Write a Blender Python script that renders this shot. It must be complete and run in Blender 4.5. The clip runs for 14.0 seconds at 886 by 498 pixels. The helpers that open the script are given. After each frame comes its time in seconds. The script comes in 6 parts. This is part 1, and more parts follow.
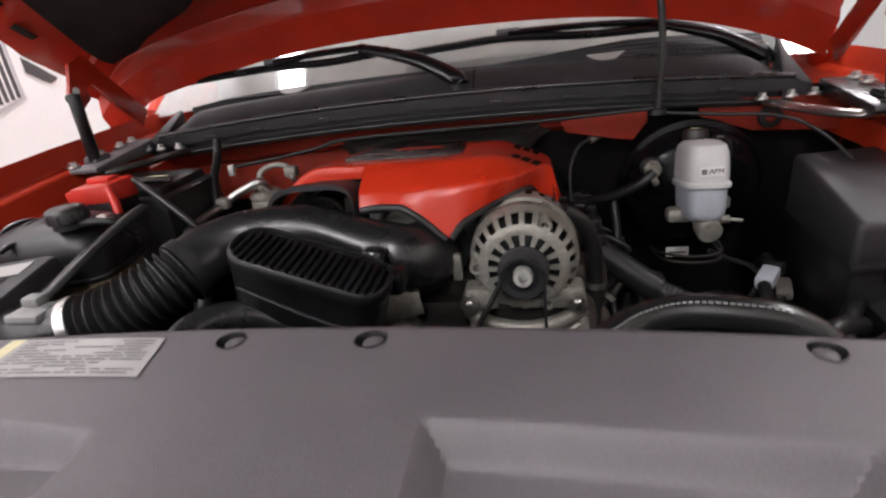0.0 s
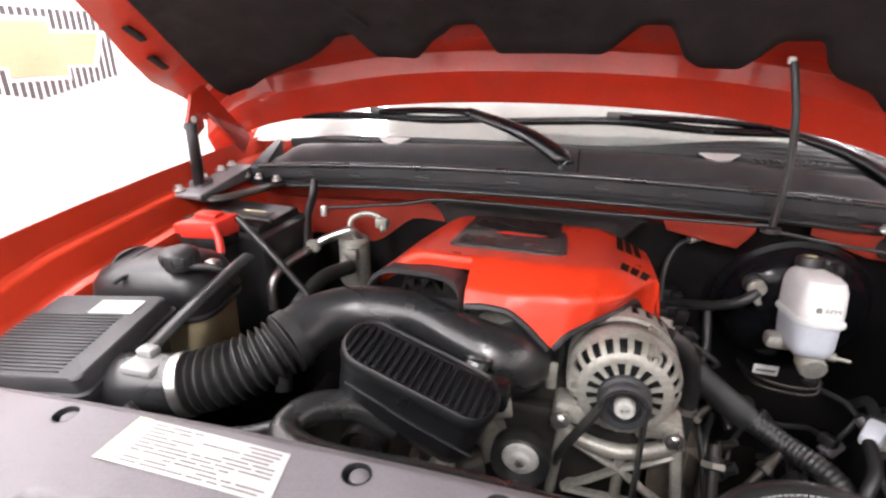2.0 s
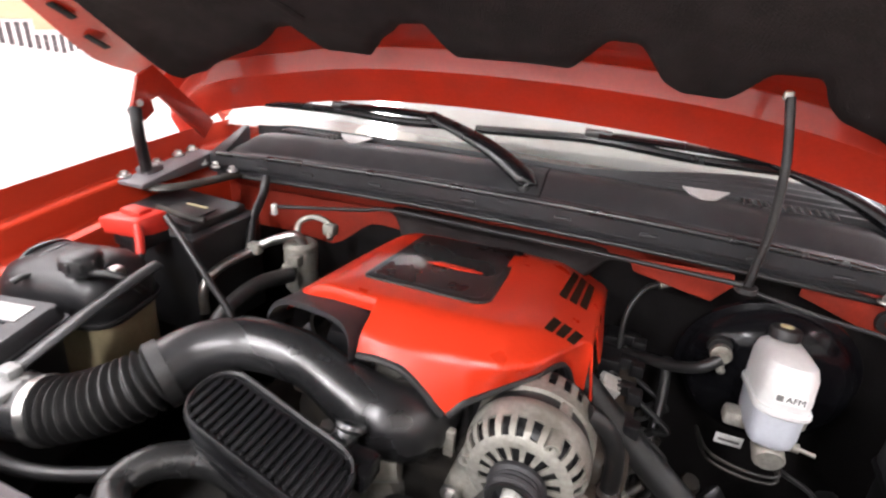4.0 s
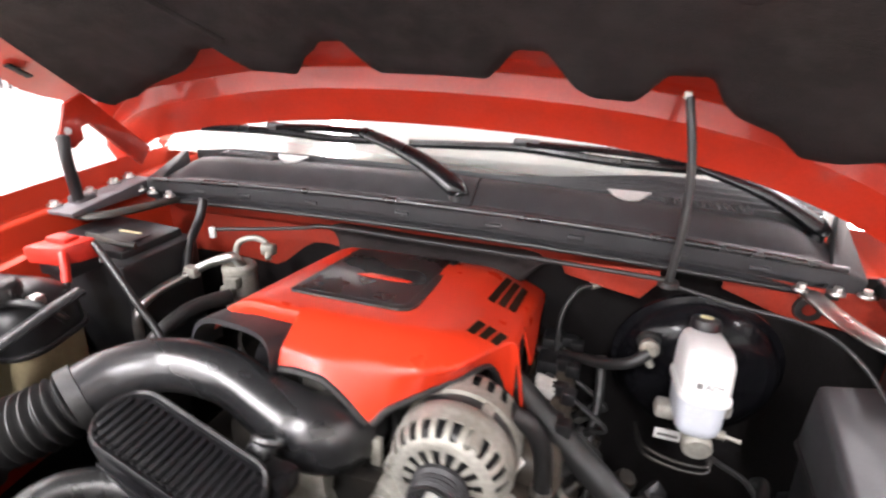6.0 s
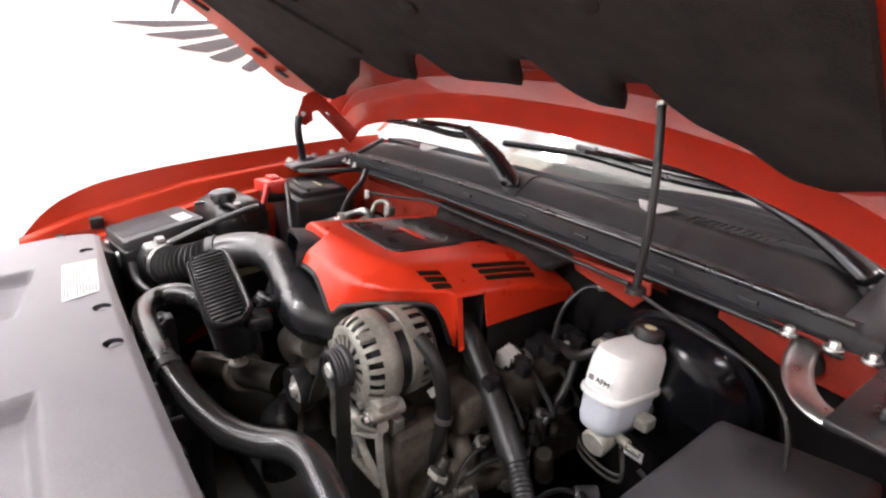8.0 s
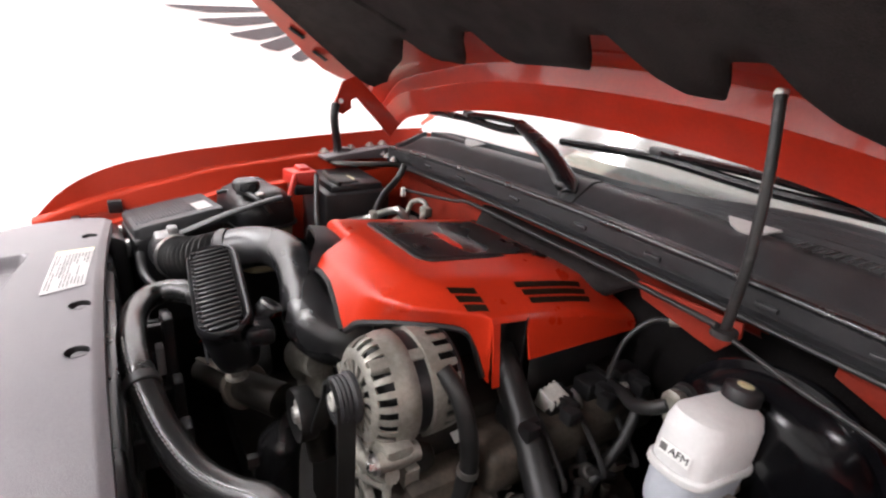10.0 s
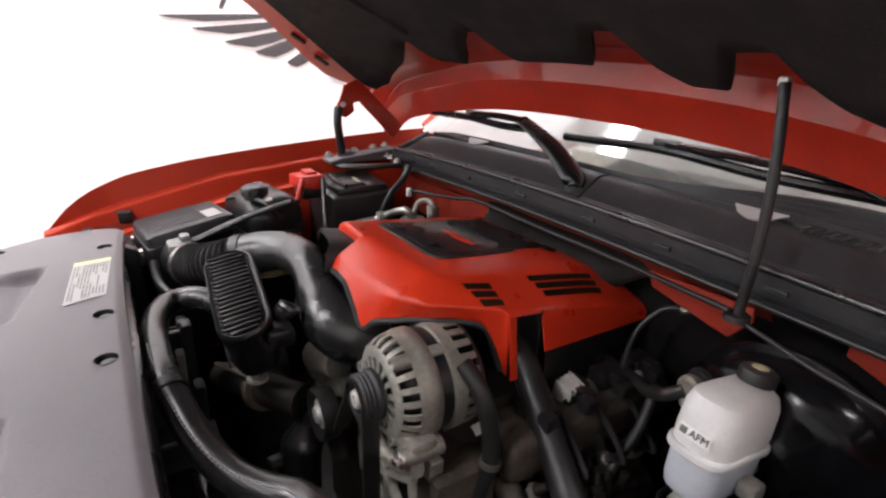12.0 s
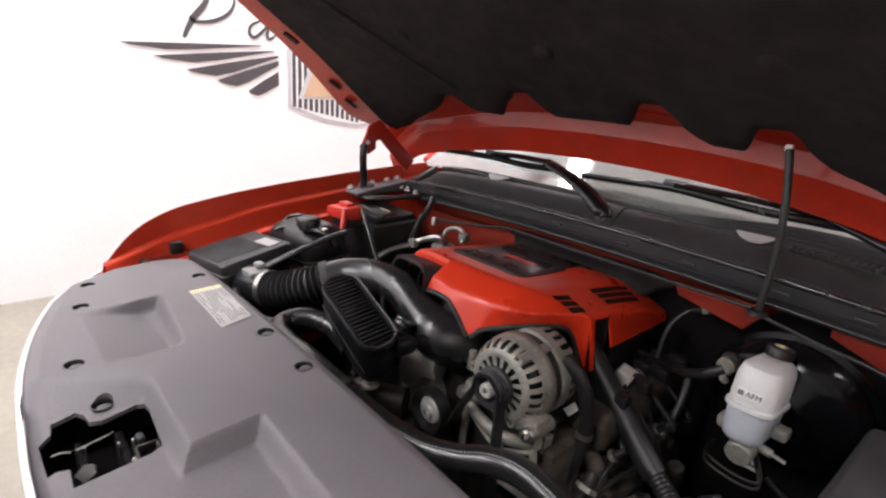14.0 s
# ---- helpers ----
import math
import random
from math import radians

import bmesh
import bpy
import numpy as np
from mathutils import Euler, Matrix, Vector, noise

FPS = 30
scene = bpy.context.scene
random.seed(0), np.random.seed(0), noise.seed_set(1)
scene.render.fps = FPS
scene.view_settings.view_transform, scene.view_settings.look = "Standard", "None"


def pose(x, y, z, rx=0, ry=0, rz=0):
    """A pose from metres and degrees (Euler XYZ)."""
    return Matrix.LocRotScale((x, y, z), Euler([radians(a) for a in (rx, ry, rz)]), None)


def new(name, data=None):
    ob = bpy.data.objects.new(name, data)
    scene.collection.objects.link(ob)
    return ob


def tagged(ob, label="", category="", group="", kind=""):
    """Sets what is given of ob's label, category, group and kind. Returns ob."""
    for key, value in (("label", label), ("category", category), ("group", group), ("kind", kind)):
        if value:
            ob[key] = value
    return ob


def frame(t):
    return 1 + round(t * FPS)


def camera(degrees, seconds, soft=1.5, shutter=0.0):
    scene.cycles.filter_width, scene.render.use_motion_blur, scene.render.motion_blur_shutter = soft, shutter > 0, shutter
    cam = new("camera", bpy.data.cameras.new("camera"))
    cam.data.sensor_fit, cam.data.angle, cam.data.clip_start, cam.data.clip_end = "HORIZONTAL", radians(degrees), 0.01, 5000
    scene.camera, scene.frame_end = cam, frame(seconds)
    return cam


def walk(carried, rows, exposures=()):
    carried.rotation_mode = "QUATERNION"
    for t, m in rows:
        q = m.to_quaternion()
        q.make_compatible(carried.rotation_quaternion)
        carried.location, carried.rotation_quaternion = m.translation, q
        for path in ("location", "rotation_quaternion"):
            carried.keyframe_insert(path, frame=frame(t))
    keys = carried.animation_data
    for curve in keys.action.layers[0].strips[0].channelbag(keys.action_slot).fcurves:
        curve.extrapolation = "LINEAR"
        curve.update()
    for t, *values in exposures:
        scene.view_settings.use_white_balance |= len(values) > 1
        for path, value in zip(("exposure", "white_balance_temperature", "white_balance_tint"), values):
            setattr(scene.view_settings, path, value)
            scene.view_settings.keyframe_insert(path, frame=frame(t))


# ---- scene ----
cam = camera(80.7, 14.0, soft=2.3, shutter=0.5)
PATH = [
    (0, 0.1936, -0.0678, 1.2876, 67.93, 6.17, 9.06),
    (0.5, 0.2022, 0.0016, 1.3447, 62.64, 6.53, 10.34),
    (1, 0.2271, 0.0817, 1.3432, 60.18, 8.94, 12.61),
    (1.5, 0.1474, 0.0175, 1.4031, 63.24, 5.65, 14.89),
    (2, 0.0943, -0.0372, 1.4135, 68.80, -0.50, 15.95),
    (2.5, 0.1857, 0.0036, 1.4510, 65.84, -4.28, 16.84),
    (3, 0.2851, 0.0530, 1.4602, 65.53, -4.76, 28.28),
    (5.5, 0.1004, 0.1842, 1.4845, 65.51, -1.77, 9.81),
    (6, 0.2937, 0.1424, 1.4582, 68.06, -2.01, 18.22),
    (6.5, 0.4944, 0.0950, 1.4152, 73.44, -0.84, 24.16),
    (7, 0.6391, -0.0253, 1.3909, 67.94, -2.65, 29.03),
    (7.5, 0.7190, 0.0406, 1.4034, 70.21, -5.03, 40.66),
    (8, 0.7991, 0.2490, 1.4496, 69.56, -2.52, 52.71),
    (10.5, 0.6738, 0.3449, 1.4071, 69.86, -3.86, 59.02),
    (11, 0.6889, 0.3285, 1.4171, 71.33, -3.16, 58.80),
    (11.5, 0.6956, 0.3401, 1.4121, 69.63, -2.32, 58.26),
    (12, 0.6881, 0.3191, 1.4119, 69.39, -2.37, 57.64),
    (12.5, 0.6859, 0.2313, 1.4310, 70.38, -0.35, 54.81),
    (13, 0.6714, 0.1408, 1.4453, 71.43, -1.15, 52.94),
    (13.5, 0.6687, 0.0683, 1.4529, 72.06, -2.61, 51.01),
    (14, 0.6451, -0.0201, 1.4565, 72.35, -4.19, 48.56),
]
walk(cam, [(t, pose(x, y, z, rx, ry, rz)) for t, x, y, z, rx, ry, rz in PATH],
     exposures=((0, -0.95), (0.5, 0.0), (1, 0.45), (1.5, 0.5), (2.5, 0.35), (3, 0.35), (5.5, 0.66), (6.5, 1.0), (7, 0.76), (7.5, 0.66), (8, 0.3), (10.5, -0.05), (11.5, -0.5), (12, -0.5), (14, -0.7)))
# ---- camera end ----
from mathutils import bvhtree

# ---- light ----
world = bpy.data.worlds.new("world")
world.use_nodes = True
world.node_tree.nodes["Background"].inputs[0].default_value = (0.9, 0.95, 1.0, 1)
world.node_tree.nodes["Background"].inputs[1].default_value = 0.3
scene.world = world


# ---- materials ----
def material(name, base, rough=0.5, metal=0.0, coat=0.0, spots=0.15, spot_scale=9.0, grain=0.08, grain_scale=160.0, bump=0.05,
             bump_scale=220.0, spec=0.5, dust=None, dust_amount=0.0, alpha=1.0, transmission=0.0):
    """A surface with blotches at one scale, grain at another, fine relief, and a dust or wear colour where wanted."""
    m = bpy.data.materials.new(name)
    m.use_nodes = True
    nt = m.node_tree
    b = nt.nodes["Principled BSDF"]
    tc = nt.nodes.new("ShaderNodeTexCoord")
    n1 = nt.nodes.new("ShaderNodeTexNoise")
    n1.inputs["Scale"].default_value, n1.inputs["Detail"].default_value = spot_scale, 5
    n2 = nt.nodes.new("ShaderNodeTexNoise")
    n2.inputs["Scale"].default_value, n2.inputs["Detail"].default_value = grain_scale, 3
    for n in (n1, n2):
        nt.links.new(tc.outputs["Object"], n.inputs["Vector"])

    def mapped(src, amount):
        r = nt.nodes.new("ShaderNodeMapRange")
        r.inputs["From Min"].default_value, r.inputs["From Max"].default_value = 0.3, 0.7
        r.inputs["To Min"].default_value, r.inputs["To Max"].default_value = 1 - amount, 1 + amount
        nt.links.new(src, r.inputs["Value"])
        return r.outputs[0]
    mul = nt.nodes.new("ShaderNodeMath")
    mul.operation = "MULTIPLY"
    nt.links.new(mapped(n1.outputs[0], spots), mul.inputs[0])
    nt.links.new(mapped(n2.outputs[0], grain), mul.inputs[1])
    sc = nt.nodes.new("ShaderNodeVectorMath")
    sc.operation = "SCALE"
    sc.inputs[0].default_value = base
    nt.links.new(mul.outputs[0], sc.inputs["Scale"])
    colour = sc.outputs[0]
    if dust:
        ramp = nt.nodes.new("ShaderNodeMapRange")
        ramp.inputs["From Min"].default_value, ramp.inputs["From Max"].default_value = 0.42, 0.72
        ramp.inputs["To Max"].default_value = dust_amount
        n3 = nt.nodes.new("ShaderNodeTexNoise")
        n3.inputs["Scale"].default_value, n3.inputs["Detail"].default_value = 22.0, 8
        nt.links.new(tc.outputs["Object"], n3.inputs["Vector"])
        nt.links.new(n3.outputs[0], ramp.inputs["Value"])
        mx = nt.nodes.new("ShaderNodeMix")
        mx.data_type = "RGBA"
        nt.links.new(ramp.outputs[0], mx.inputs[0])
        nt.links.new(colour, mx.inputs[6])
        mx.inputs[7].default_value = (*dust, 1)
        colour = mx.outputs[2]
    nt.links.new(colour, b.inputs["Base Color"])
    rr = nt.nodes.new("ShaderNodeMapRange")
    rr.inputs["To Min"].default_value, rr.inputs["To Max"].default_value = max(0.02, rough - 0.1), min(1, rough + 0.1)
    nt.links.new(n1.outputs[0], rr.inputs["Value"])
    nt.links.new(rr.outputs[0], b.inputs["Roughness"])
    b.inputs["Metallic"].default_value = metal
    b.inputs["Coat Weight"].default_value = coat
    b.inputs["Coat Roughness"].default_value = 0.06
    b.inputs["Specular IOR Level"].default_value = spec
    b.inputs["Transmission Weight"].default_value = transmission
    b.inputs["Alpha"].default_value = alpha
    if bump:
        n4 = nt.nodes.new("ShaderNodeTexNoise")
        n4.inputs["Scale"].default_value, n4.inputs["Detail"].default_value = bump_scale, 2
        nt.links.new(tc.outputs["Object"], n4.inputs["Vector"])
        bp = nt.nodes.new("ShaderNodeBump")
        bp.inputs["Strength"].default_value, bp.inputs["Distance"].default_value = bump, 0.004
        nt.links.new(n4.outputs[0], bp.inputs["Height"])
        nt.links.new(bp.outputs[0], b.inputs["Normal"])
    return m


def glowing(name, colour, strength):
    m = bpy.data.materials.new(name)
    m.use_nodes = True
    b = m.node_tree.nodes["Principled BSDF"]
    b.inputs["Base Color"].default_value = (0.8, 0.8, 0.8, 1)
    b.inputs["Emission Color"].default_value = (*colour, 1)
    b.inputs["Emission Strength"].default_value = strength
    return m


RED_PAINT = material("red_paint", (0.45, 0.034, 0.012), 0.40, coat=0.04, spots=0.06, grain=0.03, bump=0.0, spec=0.2)
RED_INNER = material("red_paint_underhood", (0.43, 0.027, 0.011), 0.36, coat=0.5, spots=0.12, spot_scale=7, grain=0.06, bump=0.03, spec=0.25, dust=(0.16, 0.05, 0.04), dust_amount=0.15)
# body red darkened: shade under cowl and fender flange is put into its colour
RED_BAY_SHADED = material("shaded_red_bay_paint", (0.27, 0.026, 0.013), 0.55, spots=0.2, spot_scale=7, grain=0.1, bump=0.05, spec=0.2, dust=(0.12, 0.045, 0.035), dust_amount=0.3)
RED_PLASTIC = material("red_moulded_plastic", (0.60, 0.035, 0.011), 0.30, spots=0.05, grain=0.03, bump=0.02, bump_scale=500, coat=0.08, spec=0.38)
RED_RUBBER = material("red_cap_plastic", (0.55, 0.028, 0.016), 0.4, spots=0.1, bump=0.03)
SHIELD_GREY = material("grained_grey_plastic", (0.118, 0.108, 0.115), 0.48, spots=0.10, spot_scale=5, grain=0.1, grain_scale=420, bump=0.18, bump_scale=900, dust=(0.16, 0.15, 0.15), dust_amount=0.18)
SHIELD_LIGHT = material("pale_grey_connector", (0.24, 0.24, 0.235), 0.45, spots=0.15, spot_scale=25, bump=0.04)
COWL_GREY = material("weathered_black_plastic", (0.024, 0.024, 0.026), 0.5, spots=0.15, grain=0.12, grain_scale=300, bump=0.12, bump_scale=700, dust=(0.06, 0.06, 0.063), dust_amount=0.3, spec=0.45)
BLACK_PLASTIC = material("black_moulded_plastic", (0.014, 0.014, 0.015), 0.36, spots=0.2, grain=0.1, bump=0.06, bump_scale=600, dust=(0.035, 0.032, 0.03), dust_amount=0.2)
GLOSS_BLACK = material("gloss_black_plastic", (0.017, 0.017, 0.018), 0.28, spots=0.2, grain=0.08, bump=0.03, bump_scale=500, spec=0.85)
RESONATOR_BLACK = material("satin_black_plastic", (0.010, 0.010, 0.011), 0.30, spots=0.2, grain=0.08, bump=0.03, bump_scale=500, spec=0.4)
HOSE_BLACK = material("shiny_black_rubber", (0.016, 0.016, 0.016), 0.25, spots=0.2, grain=0.1, bump=0.05, bump_scale=400, spec=0.65)
RUBBER = material("black_rubber", (0.015, 0.015, 0.015), 0.42, spots=0.25, grain=0.15, bump=0.08, bump_scale=400, dust=(0.04, 0.038, 0.035), dust_amount=0.22)
INSULATION = material("black_felt_insulation", (0.022, 0.018, 0.018), 0.95, spots=0.25, spot_scale=5, grain=0.25, grain_scale=420, bump=0.5, bump_scale=420, spec=0.15, dust=(0.05, 0.042, 0.04), dust_amount=0.4)
# darker copy of the insulation, with the shade below hood and cowl painted in
SHADED_BLACK = material("shaded_black", (0.009, 0.008, 0.008), 0.95, spots=0.25, spot_scale=6, grain=0.25, grain_scale=420, bump=0.4, bump_scale=420, spec=0.1)
ALUMINIUM = material("cast_aluminium", (0.32, 0.31, 0.275), 0.45, metal=0.4, spots=0.22, spot_scale=18, grain=0.15, bump=0.15, bump_scale=350, dust=(0.22, 0.19, 0.14), dust_amount=0.45)
STEEL = material("zinc_plated_steel", (0.55, 0.54, 0.52), 0.3, metal=0.95, spots=0.15, spot_scale=30, bump=0.05)
DARK_STEEL = material("dark_oily_metal", (0.024, 0.022, 0.020), 0.5, metal=0.4, spots=0.35, spot_scale=14, grain=0.2, bump=0.15, bump_scale=250, dust=(0.06, 0.05, 0.036), dust_amount=0.45)
CHROME = material("bright_trim", (0.80, 0.80, 0.81), 0.16, metal=0.9, spots=0.04, grain=0.02, bump=0.0)
WHITE_PLASTIC = material("translucent_white_plastic", (0.68, 0.68, 0.67), 0.4, spots=0.06, spot_scale=20, grain=0.03, bump=0.02)
BLUISH_PLASTIC = material("fluid_filled_plastic", (0.52, 0.55, 0.60), 0.38, spots=0.06, spot_scale=20, grain=0.03, bump=0.02)
AMBER_PLASTIC = material("aged_translucent_plastic", (0.30, 0.25, 0.15), 0.4, spots=0.2, spot_scale=12, bump=0.03)
STICKER = material("aged_sticker_paper", (0.40, 0.39, 0.38), 0.4, spots=0.08, grain=0.05, bump=0.0)
LABEL_WHITE = material("white_sticker", (0.82, 0.82, 0.80), 0.4, spots=0.04, grain=0.03, bump=0.0)
LABEL_YELLOW = material("yellow_print", (0.62, 0.57, 0.34), 0.45, spots=0.05, bump=0.0)
PRINT_GREY = material("grey_print", (0.16, 0.155, 0.15), 0.5, spots=0.05, bump=0.0)
PRINT_BLACK = material("black_print", (0.02, 0.02, 0.02), 0.5, spots=0.05, bump=0.0)
WALL_GREY = material("light_grey_wall_paint", (0.72, 0.72, 0.72), 0.7, spots=0.03, spot_scale=1.2, grain=0.02, grain_scale=60, bump=0.04, bump_scale=120)
HUB_METAL = material("machined_hub", (0.62, 0.61, 0.57), 0.35, metal=0.3, spots=0.12, spot_scale=40, bump=0.05)
WALL_WHITE = material("white_wall_paint", (0.86, 0.86, 0.86), 0.7, spots=0.02, spot_scale=1.2, grain=0.02, grain_scale=60, bump=0.04, bump_scale=120)
SIGN_GREY = material("sign_charcoal_vinyl", (0.075, 0.07, 0.075), 0.45, spots=0.05, bump=0.0)
SIGN_GOLD = material("sign_gold_vinyl", (0.54, 0.37, 0.24), 0.45, spots=0.12, spot_scale=3, bump=0.0)
SIGN_SILVER = material("sign_silver_vinyl", (0.55, 0.55, 0.58), 0.35, spots=0.06, bump=0.0)
CONCRETE = material("sealed_concrete", (0.27, 0.25, 0.205), 0.4, spots=0.15, spot_scale=1.5, grain=0.08, grain_scale=30, bump=0.06, bump_scale=60)
LAMP_GLOW = glowing("lamp_diffuser", (1.0, 0.98, 0.95), 9.0)
SLOT_BLACK = material("slot_dark_plastic", (0.012, 0.011, 0.011), 0.7, spots=0.1, bump=0.03, spec=0.2)
BOOSTER_BLACK = material("black_enamel", (0.005, 0.005, 0.006), 0.16, spec=0.22, spots=0.1, grain=0.05, bump=0.02, bump_scale=60)
WIPER_BLACK = material("wiper_black_paint", (0.008, 0.008, 0.009), 0.25, spots=0.1, bump=0.02)
SLOT_OLIVE = material("dusty_slot_plastic", (0.030, 0.021, 0.013), 0.7, spots=0.2, bump=0.03, spec=0.2)
POLISHED = material("polished_steel", (0.50, 0.49, 0.48), 0.16, metal=1.0, spots=0.2, spot_scale=14, bump=0.04, bump_scale=30)
BADGE_BLACK = material("badge_black_plastic", (0.022, 0.020, 0.020), 0.3, spots=0.1, grain=0.05, bump=0.03, bump_scale=500)
GLASS = material("windshield_glass", (0.72, 0.80, 0.76), 0.03, spots=0.02, grain=0.0, bump=0.0, spec=1.0, coat=1.0, transmission=0.75)
SEAT_DARK = material("dark_cabin_trim", (0.05, 0.05, 0.05), 0.7)
# dashboard colour made pale to carry the brightness of the windshield
DASH_GREY = material("dash_with_glass_glare", (0.55, 0.55, 0.54), 0.7)
DUSTY_METAL = material("dusty_brown_casting", (0.060, 0.049, 0.038), 0.6, metal=0.1, spots=0.4, spot_scale=22, grain=0.25, bump=0.25, bump_scale=200, dust=(0.13, 0.105, 0.08), dust_amount=0.5)
HEADLAMP = material("clear_headlamp", (0.85, 0.87, 0.88), 0.08, spots=0.03, bump=0.0, coat=0.5)


# ---- mesh helpers ----
def part(name, bm, mat, parent=None, label="", sharp=0.7):
    me = bpy.data.meshes.new(name)
    bmesh.ops.recalc_face_normals(bm, faces=bm.faces)
    for f in bm.faces:
        f.smooth = True
    for e in bm.edges:
        if len(e.link_faces) == 2 and e.calc_face_angle(0) > sharp:
            e.smooth = False
    bm.to_mesh(me)
    bm.free()
    me.materials.append(mat)
    ob = new(name, me)
    if parent:
        ob.parent = parent
        ob.matrix_parent_inverse = total(parent).inverted()
    if label:
        ob["label"] = label
    return ob


def total(ob):
    """The pose of an object in the world, from its own and its parents' settings."""
    m = ob.matrix_basis.copy()
    if ob.parent:
        m = total(ob.parent) @ ob.matrix_parent_inverse @ m
    return m


def thing(name, at, label, category, group="", kind=""):
    ob = new(name)
    ob.matrix_basis = Matrix.Translation(at)
    ob.empty_display_size = 0.05
    return tagged(ob, label, category, group, kind)


def merged(*bms):
    out = bmesh.new()
    for b in bms:
        me = bpy.data.meshes.new("tmp")
        b.to_mesh(me)
        b.free()
        out.from_mesh(me)
        bpy.data.meshes.remove(me)
    return out


def moved(bm, m):
    bmesh.ops.transform(bm, matrix=m, verts=bm.verts)
    return bm


def block(cx, cy, cz, sx, sy, sz, bevel=0.004, m=None, seg=2):
    bm = bmesh.new()
    bmesh.ops.create_cube(bm, size=1)
    bmesh.ops.scale(bm, vec=(sx, sy, sz), verts=bm.verts)
    if bevel:
        bmesh.ops.bevel(bm, geom=bm.edges[:], offset=min(bevel, 0.45 * min(sx, sy, sz)), segments=seg, profile=0.5, affect="EDGES")
    bmesh.ops.translate(bm, vec=(cx, cy, cz), verts=bm.verts)
    return moved(bm, m) if m else bm


def lathe(profile, n=28, m=None):
    """Turns (radius, height) pairs round the z axis."""
    bm = bmesh.new()
    rings = []
    for r, h in profile:
        if r < 1e-5:
            rings.append([bm.verts.new((0, 0, h))])
        else:
            rings.append([bm.verts.new((r * math.cos(2 * math.pi * i / n), r * math.sin(2 * math.pi * i / n), h)) for i in range(n)])
    for a, b in zip(rings, rings[1:]):
        for i in range(n):
            j = (i + 1) % n
            if len(a) == 1 and len(b) > 1:
                bm.faces.new((a[0], b[i], b[j]))
            elif len(b) == 1 and len(a) > 1:
                bm.faces.new((a[i], a[j], b[0]))
            elif len(a) > 1:
                bm.faces.new((a[i], a[j], b[j], b[i]))
    return moved(bm, m) if m else bm


def prism(poly, h, m=None, bevel=0.0, seg=2):
    """Extrudes a polygon of (x, y) by h along z."""
    bm = bmesh.new()
    lo = [bm.verts.new((x, y, 0)) for x, y in poly]
    hi = [bm.verts.new((x, y, h)) for x, y in poly]
    bm.faces.new(lo[::-1])
    bm.faces.new(hi)
    k = len(poly)
    for i in range(k):
        bm.faces.new((lo[i], lo[(i + 1) % k], hi[(i + 1) % k], hi[i]))
    if bevel:
        bmesh.ops.bevel(bm, geom=bm.edges[:], offset=bevel, segments=seg, profile=0.5, affect="EDGES")
    return moved(bm, m) if m else bm


def smooth_line(pts, per=10, closed=False):
    p = np.array(pts, float)
    k = len(p)
    out = []
    for i in range(k if closed else k - 1):
        a, b, c, d = (p[(i - 1) % k], p[i], p[(i + 1) % k], p[(i + 2) % k]) if closed else (p[max(i - 1, 0)], p[i], p[i + 1], p[min(i + 2, k - 1)])
        for s in range(per):
            t = s / per
            out.append(0.5 * (2 * b + (c - a) * t + (2 * a - 5 * b + 4 * c - d) * t * t + (3 * b - a - 3 * c + d) * t ** 3))
    if not closed:
        out.append(p[-1])
    return np.array(out)


def tube(pts, r, n=14, per=10, flat=1.0, caps=True, hollow=0.0):
    """A pipe along a smooth line; r is a radius or a function of the way along, 0 to 1."""
    line = smooth_line(pts, per)
    k = len(line)
    tang = np.gradient(line, axis=0)
    tang /= np.linalg.norm(tang, axis=1)[:, None]
    ref = np.array([0, 0, 1.0]) if abs(tang[0][2]) < 0.9 else np.array([0, 1.0, 0])
    nrm = np.cross(tang[0], ref)
    nrm /= np.linalg.norm(nrm)
    dist = np.concatenate([[0], np.cumsum(np.linalg.norm(np.diff(line, axis=0), axis=1))])
    dist /= dist[-1]
    bm = bmesh.new()
    rings = []
    for i in range(k):
        nrm = nrm - tang[i] * np.dot(nrm, tang[i])
        nrm /= np.linalg.norm(nrm)
        bi = np.cross(tang[i], nrm)
        rr = r(dist[i]) if callable(r) else r
        rings.append([bm.verts.new(line[i] + rr * (math.cos(2 * math.pi * j / n) * nrm + flat * math.sin(2 * math.pi * j / n) * bi)) for j in range(n)])
    for a, b in zip(rings, rings[1:]):
        for j in range(n):
            bm.faces.new((a[j], a[(j + 1) % n], b[(j + 1) % n], b[j]))
    if caps:
        bm.faces.new(rings[0][::-1])
        bm.faces.new(rings[-1])
    return bm


def sheet(fn, us, vs, thick=0.0, keep=None):
    """A surface fn(u, v) over two lists of steps, thickened downwards along z by thick."""
    bm = bmesh.new()
    grid = [[bm.verts.new(fn(u, v)) for v in vs] for u in us]
    for i in range(len(us) - 1):
        for j in range(len(vs) - 1):
            if keep is None or keep((us[i] + us[i + 1]) / 2, (vs[j] + vs[j + 1]) / 2):
                bm.faces.new((grid[i][j], grid[i + 1][j], grid[i + 1][j + 1], grid[i][j + 1]))
    bmesh.ops.delete(bm, geom=[v for v in bm.verts if not v.link_faces], context="VERTS")
    if thick:
        rim = [e for e in bm.edges if len(e.link_faces) == 1]
        got = bmesh.ops.extrude_edge_only(bm, edges=rim)["geom"]
        bmesh.ops.translate(bm, vec=(0, 0, -thick), verts=[g for g in got if isinstance(g, bmesh.types.BMVert)])
    return bm


def steps(a, b, n):
    return [a + (b - a) * i / n for i in range(n + 1)]


